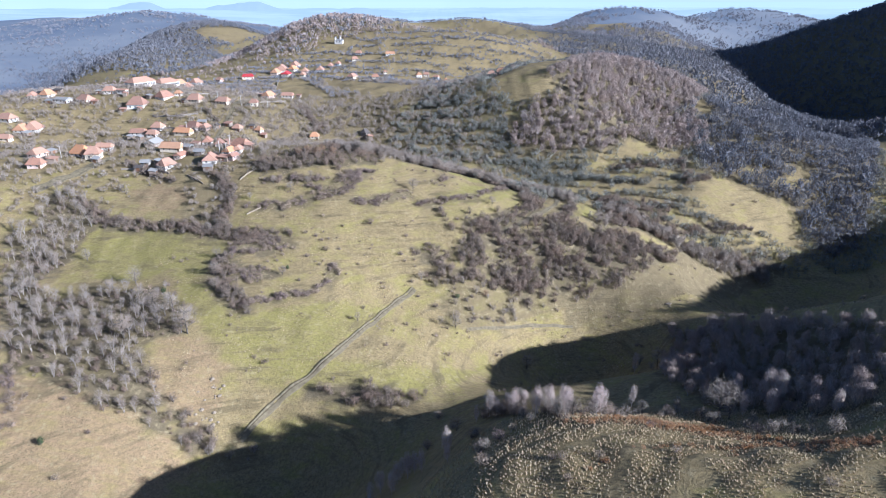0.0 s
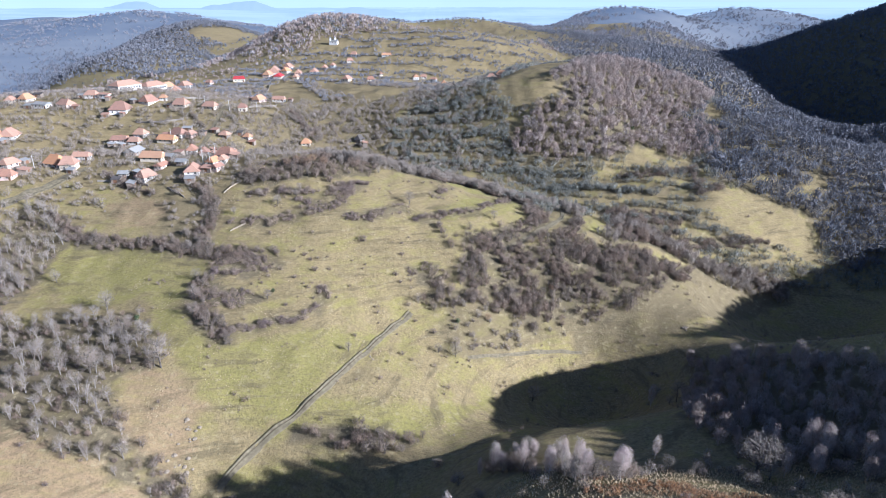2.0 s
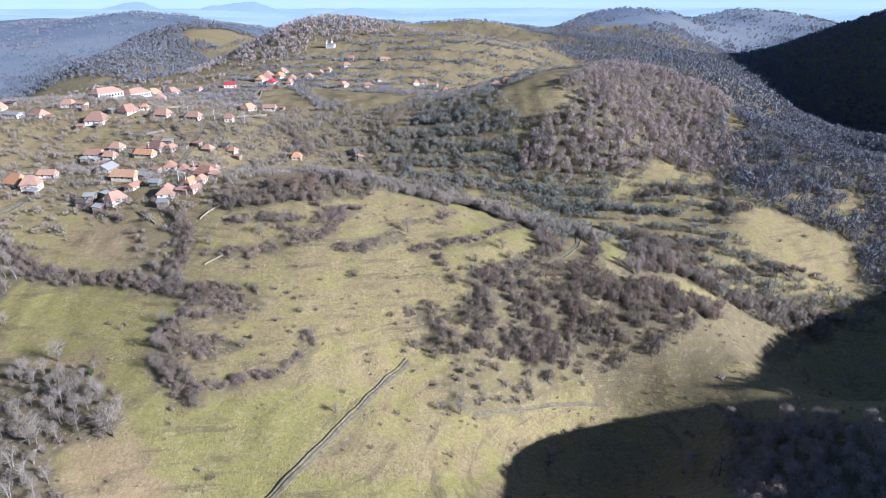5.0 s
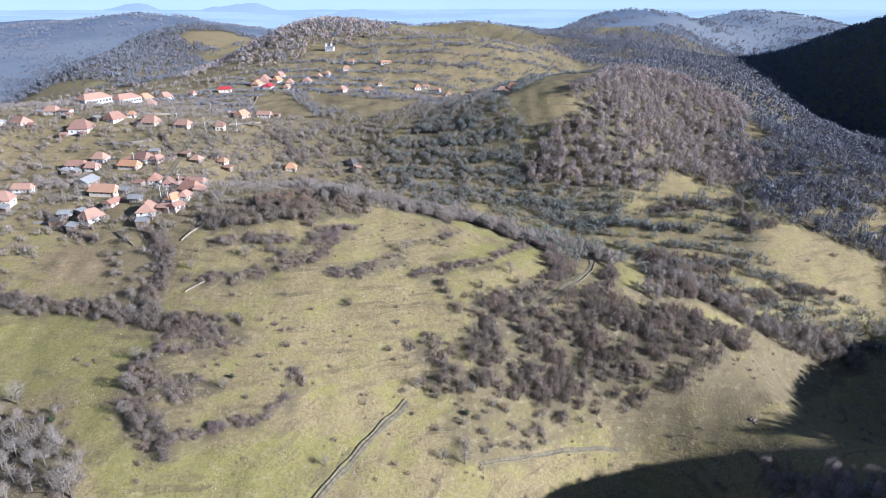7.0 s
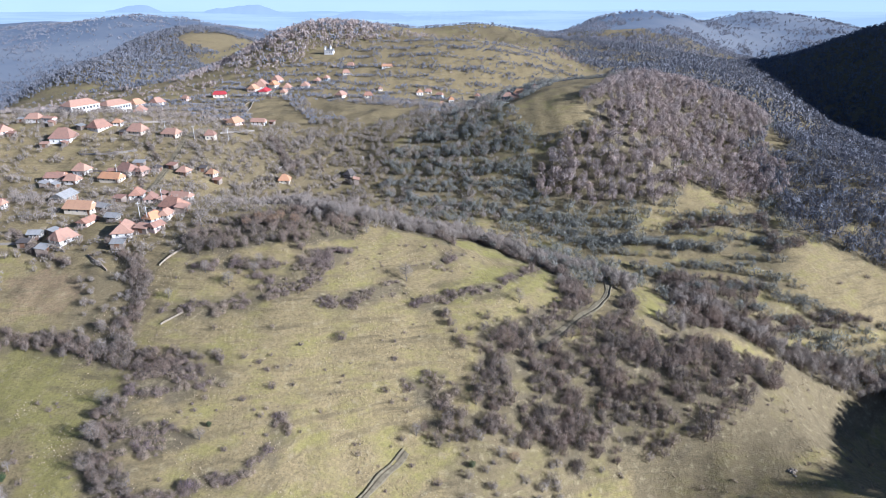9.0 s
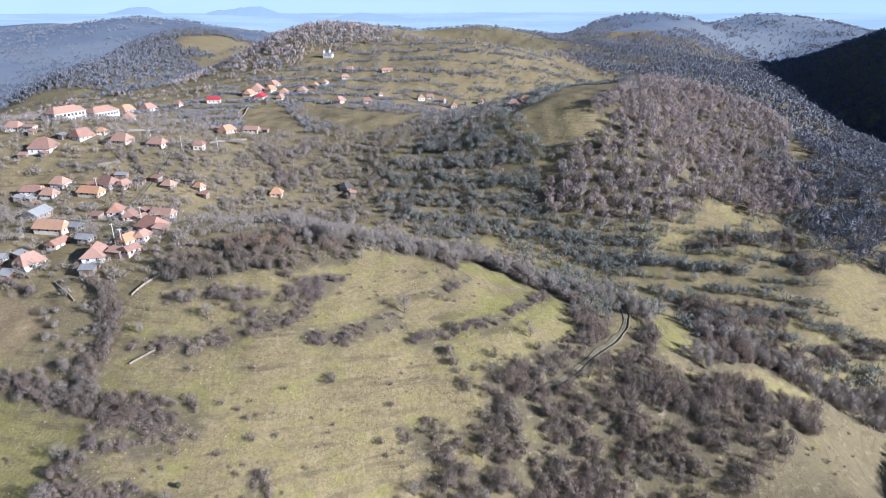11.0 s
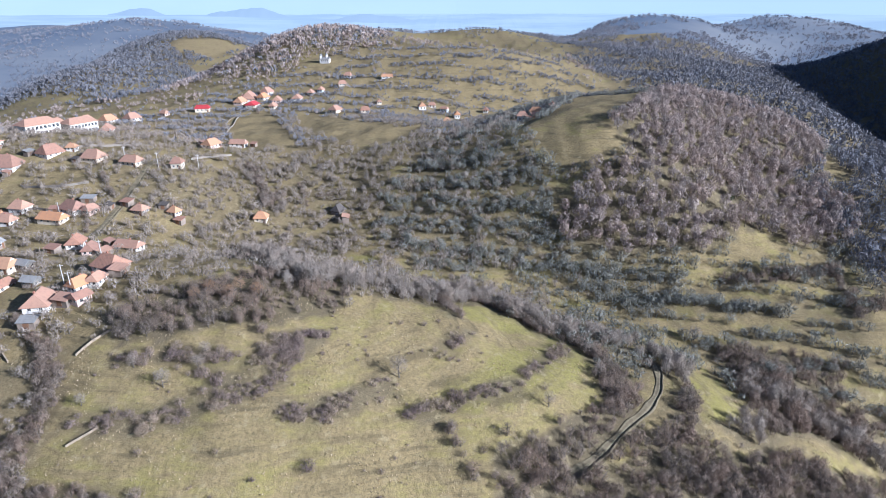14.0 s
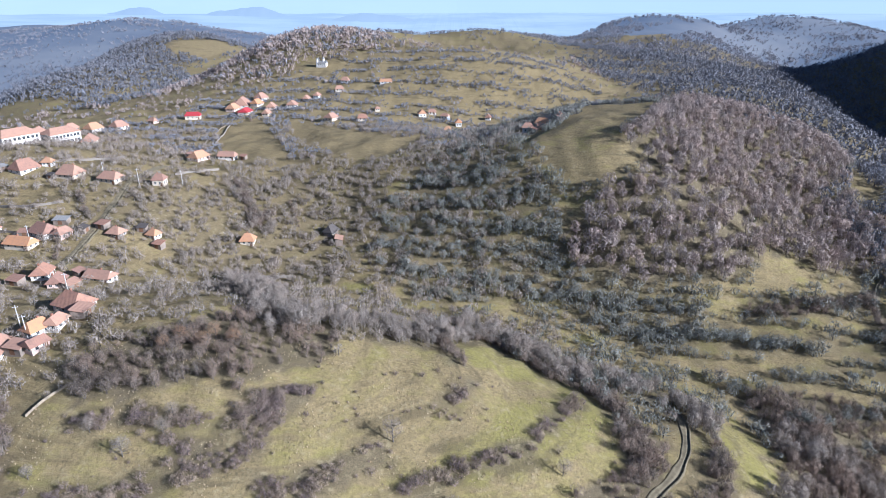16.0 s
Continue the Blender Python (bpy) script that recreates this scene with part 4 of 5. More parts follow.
place("evergreen", -70, 258, 2.0)
place("tree", -16, 320, 7.5)
place("tree", -35, 229, 4.5)
place("tree", 6, 243, 7)
place("tree", -1, 243, 5)
place("tree", -89, 316, 5)
place("tree", -71, 253, 5)
place("tree", -79, 311, 6.5)
place("tree", -71, 316, 5)
place("tree", -70, 320, 5)
place("tree", 26, 317, 6)
place("tree", -99, 306, 4.5)
place("tree", -10, 266, 5.5)
place("tree", 91, 380, 7)
place("tree", -118, 228, 10)
place("tree", -109, 225, 9)
place("tree", -134, 247, 9)
place("tree", -99, 213, 13.0)
place("tree", -122, 209, 11.7)
place("tree", -166, 268, 6.5)
place("tree", -104, 265, 6)
place("tree", -100, 251, 7)
place("tree", -97, 240, 6)
place("tree", -60, 360, 6)
place("tree", 79, 147, 12.8)
place("tree", 86, 214, 9.0)
place("tree", 37, 235, 7.5)
place("tree", 198, 338, 8)
place("tree", 44, 335, 5)
place("tree", 163, 353, 5)
place("oak", 85, 184, 7.7)
place("oak", -76, 343, 6)
place("oak", -70, 342, 6)
place("oak", -68, 346, 6)
place("oak", -80, 340, 5.5)
place("oak", -62, 344, 5.5)
place("oak", 20, 263, 4)
place("oak", 50, 282, 4)
place("birch", 2, 138, 10.5)
place("birch", -9, 139, 9.6)
place("birch", -12, 140, 8.8)
place("birch", -13, 133, 8.8)
place("birch", -19, 134, 8.8)
place("birch", -5, 135, 8.8)
place("birch", 81, 225, 10.5)
place("birch", 96, 155, 12.2)
place("birch", 97, 150, 12.2)
place("birch", 22, 155, 9.5)
place("birch", 36, 153, 10.7)
place("tree", 24, 162, 5.7)
place("tree", 41, 140, 4.9)
place("birch", 33, 136, 10.2)
place("tree", 37, 152, 6.0)
place("tree", 26, 164, 5.7)
place("tree", 35, 136, 6.8)
place("birch", 26, 141, 11.2)
place("birch", 43, 144, 7.6)
place("tree", 46, 143, 5.3)
place("birch", 30, 142, 9.4)
place("tree", 31, 136, 6.8)
place("tree", 40, 135, 4.9)
place("tree", 40, 135, 5.9)
place("tree", 37, 144, 5.9)
place("tree", 25, 165, 7.0)
place("birch", 17, 157, 7.3)
place("tree", 23, 143, 4.6)
place("tree", 35, 155, 5.3)
place("birch", 41, 135, 11.5)
place("birch", 26, 164, 6.7)
place("birch", 21, 159, 7.3)
place("birch", 15, 159, 11.3)
place("birch", 43, 142, 9.1)
place("birch", 34, 138, 9.6)
place("birch", 44, 141, 10.1)
place("tree", 23, 161, 5.8)
place("birch", 33, 157, 9.4)
place("tree", 15, 164, 4.7)
place("tree", 5, 158, 5.5)
place("tree", -4, 154, 4)
place("tree", 2, 143, 4.5)
place("tree", 11, 122, 4)
place("tree", 10, 140, 3.5)
place("tree", -9, 146, 4.5)
place("bush", 15, 128, 3)
place("tree", 24, 136, 3.5)
place("bush", -1, 176, 3)
place("bush", 27, 109, 2)
place("tree", 59, 152, 5)
place("tree", 85, 231, 6)
place("tree", 88, 189, 5)
place("tree", 84, 215, 4.5)
place("tree", 80, 143, 6)
place("tree", 79, 156, 4)
place("tree", 102, 170, 5)
place("tree", 101, 149, 6)
place("tree", 82, 123, 4)
place("tree", 97, 133, 5)
place("tree", 98, 157, 5.5)
place("tree", 104, 131, 5)
place("birch", 89, 158, 9.9)
place("birch", 94, 154, 9.4)
place("birch", 100, 156, 10.0)
place("birch", 102, 150, 9.1)
place("birch", 102, 143, 10.1)
place("birch", 90, 142, 10.2)
place("birch", 84, 144, 8.1)
place("birch", 100, 131, 8.2)

place("birch", 11, 159, 6.5)
place("birch", 16, 162, 7.9)
place("birch", -17, 140, 9.3)
place("birch", -11, 144, 7.2)
place("birch", -7, 139, 8.6)
place("birch", 2, 131, 6.5)
place("birch", 28, 149, 7.9)
place("birch", 31, 155, 9.3)
place("birch", 26, 162, 7.2)
place("birch", 38, 158, 8.6)
place("birch", 21, 164, 6.5)
place("birch", 59, 161, 7.9)
place("bush", 4, 162, 2.2)
place("bush", 9, 142, 2.6)
place("bush", 10, 114, 3.0)
place("bush", 49, 156, 3.4)
place("bush", 44, 156, 2.2)
place("bush", 77, 146, 2.6)
place("bush", 32, 131, 3.0)

SHAPES = {
    "bush": (lambda s: bare_plant(s, 6, 0.78, 0.15, 3, 420, 0.020, 0.22, (0.45, 0.5), thick=0.03, sides=3), "scrub", "purplish-brown leafless bush in dry grass", "bush", 1.0),
    "tree": (lambda s: bare_plant(s, 1, 0.45, 0.22, 16, 900, 0.006, 0.13, (0.62, 0.37), thick=0.026, sides=6), "grey", "leafless spreading grey tree on open pasture", "tree", 1.0),
    "oak": (lambda s: bare_plant(s, 1, 0.42, 0.2, 10, 520, 0.026, 0.07, (0.60, 0.40), thick=0.028, sides=5), "oak", "oak tree still holding rusty brown leaves", "tree", 1.0),
    "birch": (lambda s: bare_plant(s, 1, 0.17, 0.22, 16, 700, 0.0065, 0.11, (0.55, 0.45), thick=0.010, sides=5), "birch", "slender leafless birch with white bark", "tree", 1.0),
    "evergreen": (lambda s: bare_plant(s, 3, 0.46, 0.05, 4, 620, 0.050, 0.10, (0.5, 0.5), thick=0.03, sides=4), "evergreen", "dark green evergreen shrub", "shrub", 1.0),
}


def part_mesh(v, t, keep, material, tone):
    used = np.unique(t[keep])
    remap = np.zeros(len(v), int)
    remap[used] = np.arange(len(used))
    me = mesh_from("plant", v[used], remap[t[keep]], [material])
    give(me, "tone", np.full(len(used), tone))
    return me


def build_singles():
    stock, turn = {}, np.random.default_rng(5)
    for kind, (make, colour, label, category, _) in SHAPES.items():
        stock[kind] = []
        for k in range(4):
            v, t, s = make(100 + 10 * len(kind) + k)
            bark = BIRCH_BARK if kind == "birch" else BARK
            stock[kind].append((part_mesh(v, t, s == 0, bark, 0), part_mesh(v, t, s == 1, TWIGS[colour], k / 3)))
    for n, (kind, x, y, size) in enumerate(SINGLES):
        wood, crown = stock[kind][n % 4]
        ob = new(kind if kind in ("bush", "tree") else {"oak": "oak_tree", "birch": "birch_tree", "evergreen": "evergreen_shrub"}[kind])
        ob.matrix_world = pose(x, y, ground(x, y), 0, 0, turn.uniform(0, 360)) @ Matrix.Diagonal((size * turn.uniform(0.9, 1.15), size, size * turn.uniform(0.92, 1.08), 1))
        tagged(ob, SHAPES[kind][2], SHAPES[kind][3], kind + "s on the slopes")
        for name, me in (("stem" if kind in ("bush", "evergreen") else "trunk", wood), ("crown" if kind != "evergreen" else "foliage", crown)):
            p = new(name, me)
            p.parent = ob




def plot_hedges():
    """Hedges and fruit trees along the narrow plots under the church."""
    rng = np.random.default_rng(29)
    x, y = jittered(-270, 135, 555, 990, 2.5, rng)
    lie = (y + 0.18 * x + 6 * ripple(x, y, 90, 64)) / 4.6
    along_row = (np.sin(lie) > 0.62) & (ripple(x, y, 45, 91) > -0.55)
    odds = np.where(along_row, 0.75, 0.05 + 0.14 * (ripple(x, y, 38, 92) > 0.35))
    keep = inside(x, y, PLOTS) & clear_of(x, y) & (rng.uniform(0, 1, len(x)) < odds)
    x, y = x[keep], y[keep]
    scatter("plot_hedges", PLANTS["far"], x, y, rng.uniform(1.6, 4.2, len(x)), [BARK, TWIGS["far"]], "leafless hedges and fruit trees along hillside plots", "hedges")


def far_woods():
    """Woods and scrub of the farther hills."""
    rng = np.random.default_rng(9)
    x, y = jittered(-1500, 1300, 560, 2450, 7.6, rng)
    thin = rng.uniform(0, 1, len(x)) < 1 - 0.6 * smooth(y, 1200, 1700)
    keep = (np.abs(x + 0.02 * y) < 0.76 * y + 40) & thin & clear_of(x, y)
    for corners in FIELDS:
        keep &= ~inside(x, y, corners)
    x, y = x[keep], y[keep]
    cover = 0.42 + 0.45 * ripple(x, y, 220, 61) + 0.4 * ripple(x, y, 70, 62)
    dome = np.exp(-(((x + 195) / 150) ** 2 + ((y - 985) / 110) ** 2)) * 1.5
    spur = smooth(-x, 360, 430) * smooth(y, 820, 930) * smooth(1750 - y, 0, 150) * smooth(x, -1000, -850)
    east = smooth(x, 110, 200) * smooth(1750 - y, 0, 300)
    shade = smooth(x, 340, 420) * smooth(1300 - y, 0, 150)
    terraced = 0.55 * smooth(np.abs(x + 20), 260, 100) * smooth(y, 880, 940) * smooth(1300 - y, 0, 100)
    odds = np.where(inside(x, y, PLOTS), 0.06, cover + dome + spur + 0.55 * east + shade - terraced)
    keep = rng.uniform(0, 1, len(x)) < np.clip(odds, 0.05, 0.97)
    x, y, tall = x[keep], y[keep], smooth(odds[keep], 0.3, 1.2)
    size = 2.6 + 4.6 * tall * rng.uniform(0.7, 1.3, len(x)) + rng.uniform(0, 1.6, len(x)) + smooth(y, 1100, 2000) * 3
    # slopes whose twigs have cloud shade and haze painted into the colour
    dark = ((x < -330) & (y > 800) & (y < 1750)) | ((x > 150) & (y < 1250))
    scatter("ridge_wood", PLANTS["far"], x[dark], y[dark], size[dark], [BARK, TWIGS["shade"]], "leafless woods of the valley sides, coloured as if in cloud shade and haze", "wood")
    x, y, size = x[~dark], y[~dark], size[~dark]
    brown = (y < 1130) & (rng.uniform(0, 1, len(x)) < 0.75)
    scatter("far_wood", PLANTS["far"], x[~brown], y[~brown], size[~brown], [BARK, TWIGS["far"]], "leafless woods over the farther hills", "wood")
    scatter("brown_wood", PLANTS["far"], x[brown], y[brown], size[brown], [BARK, TWIGS["wood"]], "leafless brown woods round the church hill", "wood")


# open ground that the rough cover keeps off
TERRACES = [(82, 362), (110, 338), (205, 352), (178, 408), (112, 424), (76, 390)]
PASTURE = [(-175, 240), (-174, 298), (-101, 282), (-112, 325), (-100, 325), (-59, 333), (-36, 343), (-8, 373), (31, 362), (48, 329), (51, 315), (63, 347), (79, 342), (97, 333), (177, 327), (128, 203), (0, 191)]


def rough_cover():
    """Bushes, saplings and fruit trees between the plots of the village and over the hollow behind the pasture."""
    rng = np.random.default_rng(19)
    x, y = jittered(-360, 330, 285, 650, 3.3, rng)
    keep = clear_of(x, y) & ~inside(x, y, PASTURE) & ((y > 325) | (x < -165))
    keep &= ~inside(x, y, TERRACES) | (np.sin((y + 0.35 * x) / 2.1) > 0.2)
    for name, kind, corners in WOODS:
        if kind in ("wood", "slope", "trees", "thicket"):
            keep &= ~inside(x, y, corners)
    for corners in LUSH + DRY + BARE:
        keep &= ~inside(x, y, corners)
    x, y = x[keep], y[keep]
    west = smooth(-x, 60, 150)
    odds = 0.54 + 0.24 * smooth(x, -60, 30) + 0.7 * ripple(x, y, 26, 81) + 0.4 * ripple(x, y, 9, 84) + 0.35 * ripple(x, y, 70, 82) - 0.26 * west
    rows = np.sin((y + 0.12 * x) / 3.6) > 0.72
    odds = np.maximum(odds, 0.75 * rows)
    keep = rng.uniform(0, 1, len(x)) < np.clip(odds, 0.04, 0.93)
    x, y = x[keep], y[keep]
    grow = np.clip(0.45 + 0.35 * ripple(x, y, 33, 83) + rng.uniform(-0.4, 0.5, len(x)), 0, 1.2)
    size = 1.6 + 3.4 * grow + 0.8 * smooth(x, -60, 30)
    east = rng.uniform(-45, 45, len(x)) + x > 20
    scatter("village_brush", PLANTS["rough"], x[~east], y[~east], size[~east], [BARK, TWIGS["grey"]], "leafless bushes and fruit trees between village plots", "brush")
    scatter("hollow_brush", PLANTS["rough"], x[east], y[east], size[east], [BARK, TWIGS["orchard"]], "dark leafless orchard brush in the hollow", "brush")


# ---------- houses ----------
def part(name, bm, material, parent, label=""):
    """Links a bmesh as one mesh object under a thing or a part."""
    me = bpy.data.meshes.new(name)
    bm.to_mesh(me)
    bm.free()
    me.materials.append(material)
    ob = new(name, me)
    ob.parent = parent
    return tagged(ob, label)


def box(bm, x0, x1, y0, y1, z0, z1):
    v = [bm.verts.new((x, y, z)) for z in (z0, z1) for x, y in ((x0, y0), (x1, y0), (x1, y1), (x0, y1))]
    for f in ((3, 2, 1, 0), (4, 5, 6, 7), (0, 1, 5, 4), (1, 2, 6, 5), (2, 3, 7, 6), (3, 0, 4, 7)):
        bm.faces.new([v[i] for i in f])
    return bm


def block(*size):
    return box(bmesh.new(), *size)


def roof_shape(w, d, h, rise_by, hip, over=0.6, thick=0.16):
    """A roof over a plan w by d: hip 0 is a gable, 1 a full hip."""
    bm, a, b = bmesh.new(), w / 2 + over, d / 2 + over
    ridge, drop = a - hip * min(b, a - 0.3), over * rise_by / (d / 2)
    low, rings = h - drop, []
    for dz in (0, thick):
        rings.append([bm.verts.new(p) for p in ((-a, -b, low + dz), (a, -b, low + dz), (a, b, low + dz), (-a, b, low + dz), (-ridge, 0, h + rise_by + dz), (ridge, 0, h + rise_by + dz))])
    u, t = rings
    for f in ((0, 1, 5, 4), (2, 3, 4, 5), (1, 2, 5), (3, 0, 4)):
        bm.faces.new([t[i] for i in f])
        bm.faces.new([u[i] for i in reversed(f)])
    for i in range(4):
        j = (i + 1) % 4
        bm.faces.new([u[i], u[j], t[j], t[i]])
    return bm


def body_shape(w, d, h, rise_by, gable):
    """Walls with their gables, footed below the ground."""
    bm = bmesh.new()
    foot = [bm.verts.new((x, y, -2.0)) for x, y in ((-w / 2, -d / 2), (w / 2, -d / 2), (w / 2, d / 2), (-w / 2, d / 2))]
    top = [bm.verts.new((x, y, h)) for x, y in ((-w / 2, -d / 2), (w / 2, -d / 2), (w / 2, d / 2), (-w / 2, d / 2))]
    for i in (0, 2):
        bm.faces.new([foot[i], foot[i + 1], top[i + 1], top[i]])
    if gable:
        r, l = bm.verts.new((w / 2, 0, h + rise_by)), bm.verts.new((-w / 2, 0, h + rise_by))
        bm.faces.new([foot[1], foot[2], top[2], r, top[1]])
        bm.faces.new([foot[3], foot[0], top[0], l, top[3]])
    else:
        bm.faces.new([foot[1], foot[2], top[2], top[1]])
        bm.faces.new([foot[3], foot[0], top[0], top[3]])
        bm.faces.new(top)
    return bm


def window(parent, x, y, z, facing, w=0.9, h=1.2):
    """A window on a wall that faces "x" or "y" (signed)."""
    s, ax = (1 if facing[0] == "+" else -1), facing[1]
    bm, pane = bmesh.new(), bmesh.new()
    for a0, a1, z0, z1 in ((-w / 2 - 0.1, -w / 2, 0, h), (w / 2, w / 2 + 0.1, 0, h), (-w / 2 - 0.1, w / 2 + 0.1, h, h + 0.1), (-w / 2 - 0.14, w / 2 + 0.14, -0.1, 0), (-0.03, 0.03, 0, h)):
        o0, o1 = sorted((0.003 * s, 0.07 * s))
        if ax == "y":
            box(bm, x + a0, x + a1, y + o0, y + o1, z + z0, z + z1)
        else:
            box(bm, x + o0, x + o1, y + a0, y + a1, z + z0, z + z1)
    o0, o1 = sorted((0.004 * s, 0.03 * s))
    if ax == "y":
        box(pane, x - w / 2, x + w / 2, y + o0, y + o1, z, z + h)
    else:
        box(pane, x + o0, x + o1, y - w / 2, y + w / 2, z, z + h)
    f = part("window", bm, FRAME, parent)
    part("pane", pane, GLASS, f)


# kind: walls to choose from, roofs to choose from, eaves, depth by width, steepness, hip, words
STYLES = {
    "roof": (("white", "cream", "white", "pink"), ("orange", "salmon", "salmon", "brown"), 2.5, 0.8, 0.85, 0.5, "village house with a clay-tiled hipped roof"),
    "tall": (("white", "white", "cream"), ("orange", "salmon", "brown"), 3.4, 0.95, 0.85, 0.6, "tall white village house with a tiled roof"),
    "low": (("white", "cream"), ("orange", "salmon", "brown"), 2.4, 0.5, 0.8, 0.25, "long low farmhouse with a tiled roof"),
    "small": (("cream", "wood", "white"), ("salmon", "brown", "orange"), 2.4, 0.85, 0.8, 0.7, "small hut with a tiled roof among trees"),
    "white": (("white",), ("grey", "salmon"), 3.0, 0.55, 0.4, 0.1, "long white building with a low roof"),
    "dark": (("wood", "cream", "blue"), ("brown", "salmon"), 2.8, 0.75, 0.8, 0.5, "old house with a dark weathered tiled roof"),
    "red": (("wood", "pink"), ("brown",), 2.4, 0.7, 0.6, 0.2, "shed with a dark red roof"),
    "redbright": (("white", "cream"), ("red",), 3.0, 0.7, 0.6, 0.4, "house with a bright red sheet roof"),
    "grey": (("wood",), ("grey",), 2.6, 0.7, 0.6, 0.0, "weathered barn with a grey roof"),
    "greyroof": (("wood",), ("dark", "grey"), 2.3, 0.7, 0.65, 0.0, "dark timber shed beside a farmyard"),
    "ruin": (("wood",), ("dark",), 2.2, 0.8, 1.0, 0.6, "derelict hut with a black sagging roof"),
    "school": (("white",), ("salmon",), 7.2, 0.5, 0.55, 0.7, "large white two-storey school with a salmon tiled roof"),
}
CHOICE = random.Random(4)


def house(x, y, size, kind, turn=None):
    walls, roofs, eaves, deep, steep, hip, label = STYLES[kind]
    wall, roof = CHOICE.choice(walls), CHOICE.choice(roofs)
    w = max(4.2, size * 0.84)
    d = max(3.8, w * deep * CHOICE.uniform(0.9, 1.1)) if kind != "school" else 12.0
    up = d / 2 * steep * CHOICE.uniform(0.9, 1.1)
    turn = turn if turn is not None else CHOICE.uniform(-16, 8) if kind in ("low", "school", "white") else CHOICE.choice((-20, -8, 6, 70, 82, 98)) + CHOICE.uniform(-6, 6)
    c, s = math.cos(radians(turn)), math.sin(radians(turn))
    z = min(ground(x + c * a * w / 2 - s * b * d / 2, y + s * a * w / 2 + c * b * d / 2) for a in (-1, 1) for b in (-1, 1)) + 0.5
    HOUSE_SPOTS.append((x, y, max(w, d) * 0.5))
    ob = new("school" if kind == "school" else "barn" if kind in ("grey", "greyroof", "red") else "house")
    ob.matrix_world = pose(x, y, z, 0, 0, turn)
    tagged(ob, label.replace("tiled", {"orange": "bright orange tiled", "salmon": "faded salmon tiled", "brown": "old brown tiled"}.get(roof, "tiled")), "school" if kind == "school" else "house" if ob.name.startswith("house") else "barn", "houses of the village")
    part("wall", body_shape(w, d, eaves, up, hip < 0.3), WALLS[wall], ob, wall + " walls")
    part("roof", roof_shape(w, d, eaves + 0.02, up, hip), ROOFS[roof], ob)
    if kind not in ("grey", "greyroof", "red", "ruin"):
        cx = w * CHOICE.uniform(-0.2, 0.2)
        part("chimney", block(cx - 0.28, cx + 0.28, 0.25, 0.75, eaves + up * 0.5, eaves + up + 0.55), BRICK, ob)
    rows = (0.9, 4.3) if kind == "school" else (0.9,) if eaves < 4 else (0.8, 2.6)
    for zz in rows:
        count = 8 if kind == "school" else 3 if w > 9 else 2
        for k in range(count):
            wx = -w / 2 + w * (k + 0.7) / (count + 0.4)
            window(ob, wx, -d / 2, zz, "-y", 0.9 if kind != "school" else 1.6, 1.2 if kind != "school" else 1.8)
        for k in (-0.22, 0.22):
            window(ob, w / 2, d * k, zz, "+x")
            window(ob, -w / 2, d * k, zz, "-x")
    part("door", block(w / 2 - 1.5, w / 2 - 0.5, -d / 2 - 0.06, -d / 2 - 0.004, -0.4, 1.7), DOOR, ob)


house(-260, 514, 9.3, "white")
house(-271, 570, 27.0, "school", 64)
house(-259, 595, 24.0, "school", 64)
house(-288, 616, 17.6, "roof")
house(-236, 588, 12.0, "roof")
house(-272, 656, 12.6, "roof")
house(-294, 664, 11.1, "roof")
house(-260, 670, 12.4, "roof")
house(-242, 689, 7.7, "roof")
house(-236, 487, 14.7, "tall")
house(-221, 501, 12.8, "roof")
house(-212, 507, 5.7, "small")
house(-195, 497, 11.8, "roof")
house(-171, 490, 11.6, "dark")
house(-148, 492, 6.4, "tall")
house(-154, 557, 11.7, "roof")
house(-139, 563, 11.9, "low")
house(-204, 445, 8.4, "tall")
house(-216, 443, 10.1, "low")
house(-177, 442, 11.7, "roof")
house(-168, 440, 7.0, "roof")
house(-181, 432, 13.7, "low")
house(-203, 433, 8.2, "roof")
house(-147, 444, 6.7, "small")
house(-133, 448, 5.4, "small")
house(-96, 460, 7.0, "small")
house(-154, 403, 8.4, "roof")
house(-143, 394, 7.4, "roof")
house(-132, 402, 12.1, "low")
house(-120, 367, 11.1, "roof")
house(-164, 372, 15.1, "low")
house(-187, 398, 12.1, "grey")
house(-153, 357, 8.8, "red")
house(-118, 354, 6.5, "roof")
house(-122, 351, 7.4, "roof")
house(-118, 344, 6.2, "red")
house(-131, 344, 11.0, "roof")
house(-155, 373, 5.8, "grey")
house(-142, 357, 5.5, "greyroof")
house(-189, 749, 18.9, "roof")
house(-175, 745, 11.0, "roof")
house(-159, 733, 10.6, "roof")
house(-176, 715, 13.5, "redbright")
house(-216, 705, 13.5, "redbright")
house(-193, 735, 12.0, "roof")
house(-143, 741, 10.9, "roof")
house(-108, 778, 8.5, "roof")
house(-107, 807, 7.9, "roof")
house(-67, 796, 12.9, "low")
house(-126, 765, 7.3, "dark")
house(-134, 757, 8.3, "dark")
house(-98, 681, 10.7, "dark")
house(-74, 684, 8.1, "roof")
house(-67, 723, 4.4, "small")
house(-29, 713, 7.2, "tall")
house(-21, 724, 6.8, "roof")
house(-10, 715, 7.3, "dark")
house(1, 692, 5.9, "tall")
house(-7, 654, 4.8, "tall")
house(26, 720, 5.6, "small")
house(40, 552, 6.5, "tall")
house(60, 622, 7.9, "roof")
house(49, 558, 8.5, "roof")
house(60, 563, 6.5, "small")
house(-193, 747, 12.6, "roof")
house(-177, 765, 11.9, "roof")
house(-157, 711, 7.7, "roof")
house(-216, 366, 11.7, "roof")
house(-206, 361, 9.2, "tall")
house(-211, 383, 10.5, "low")
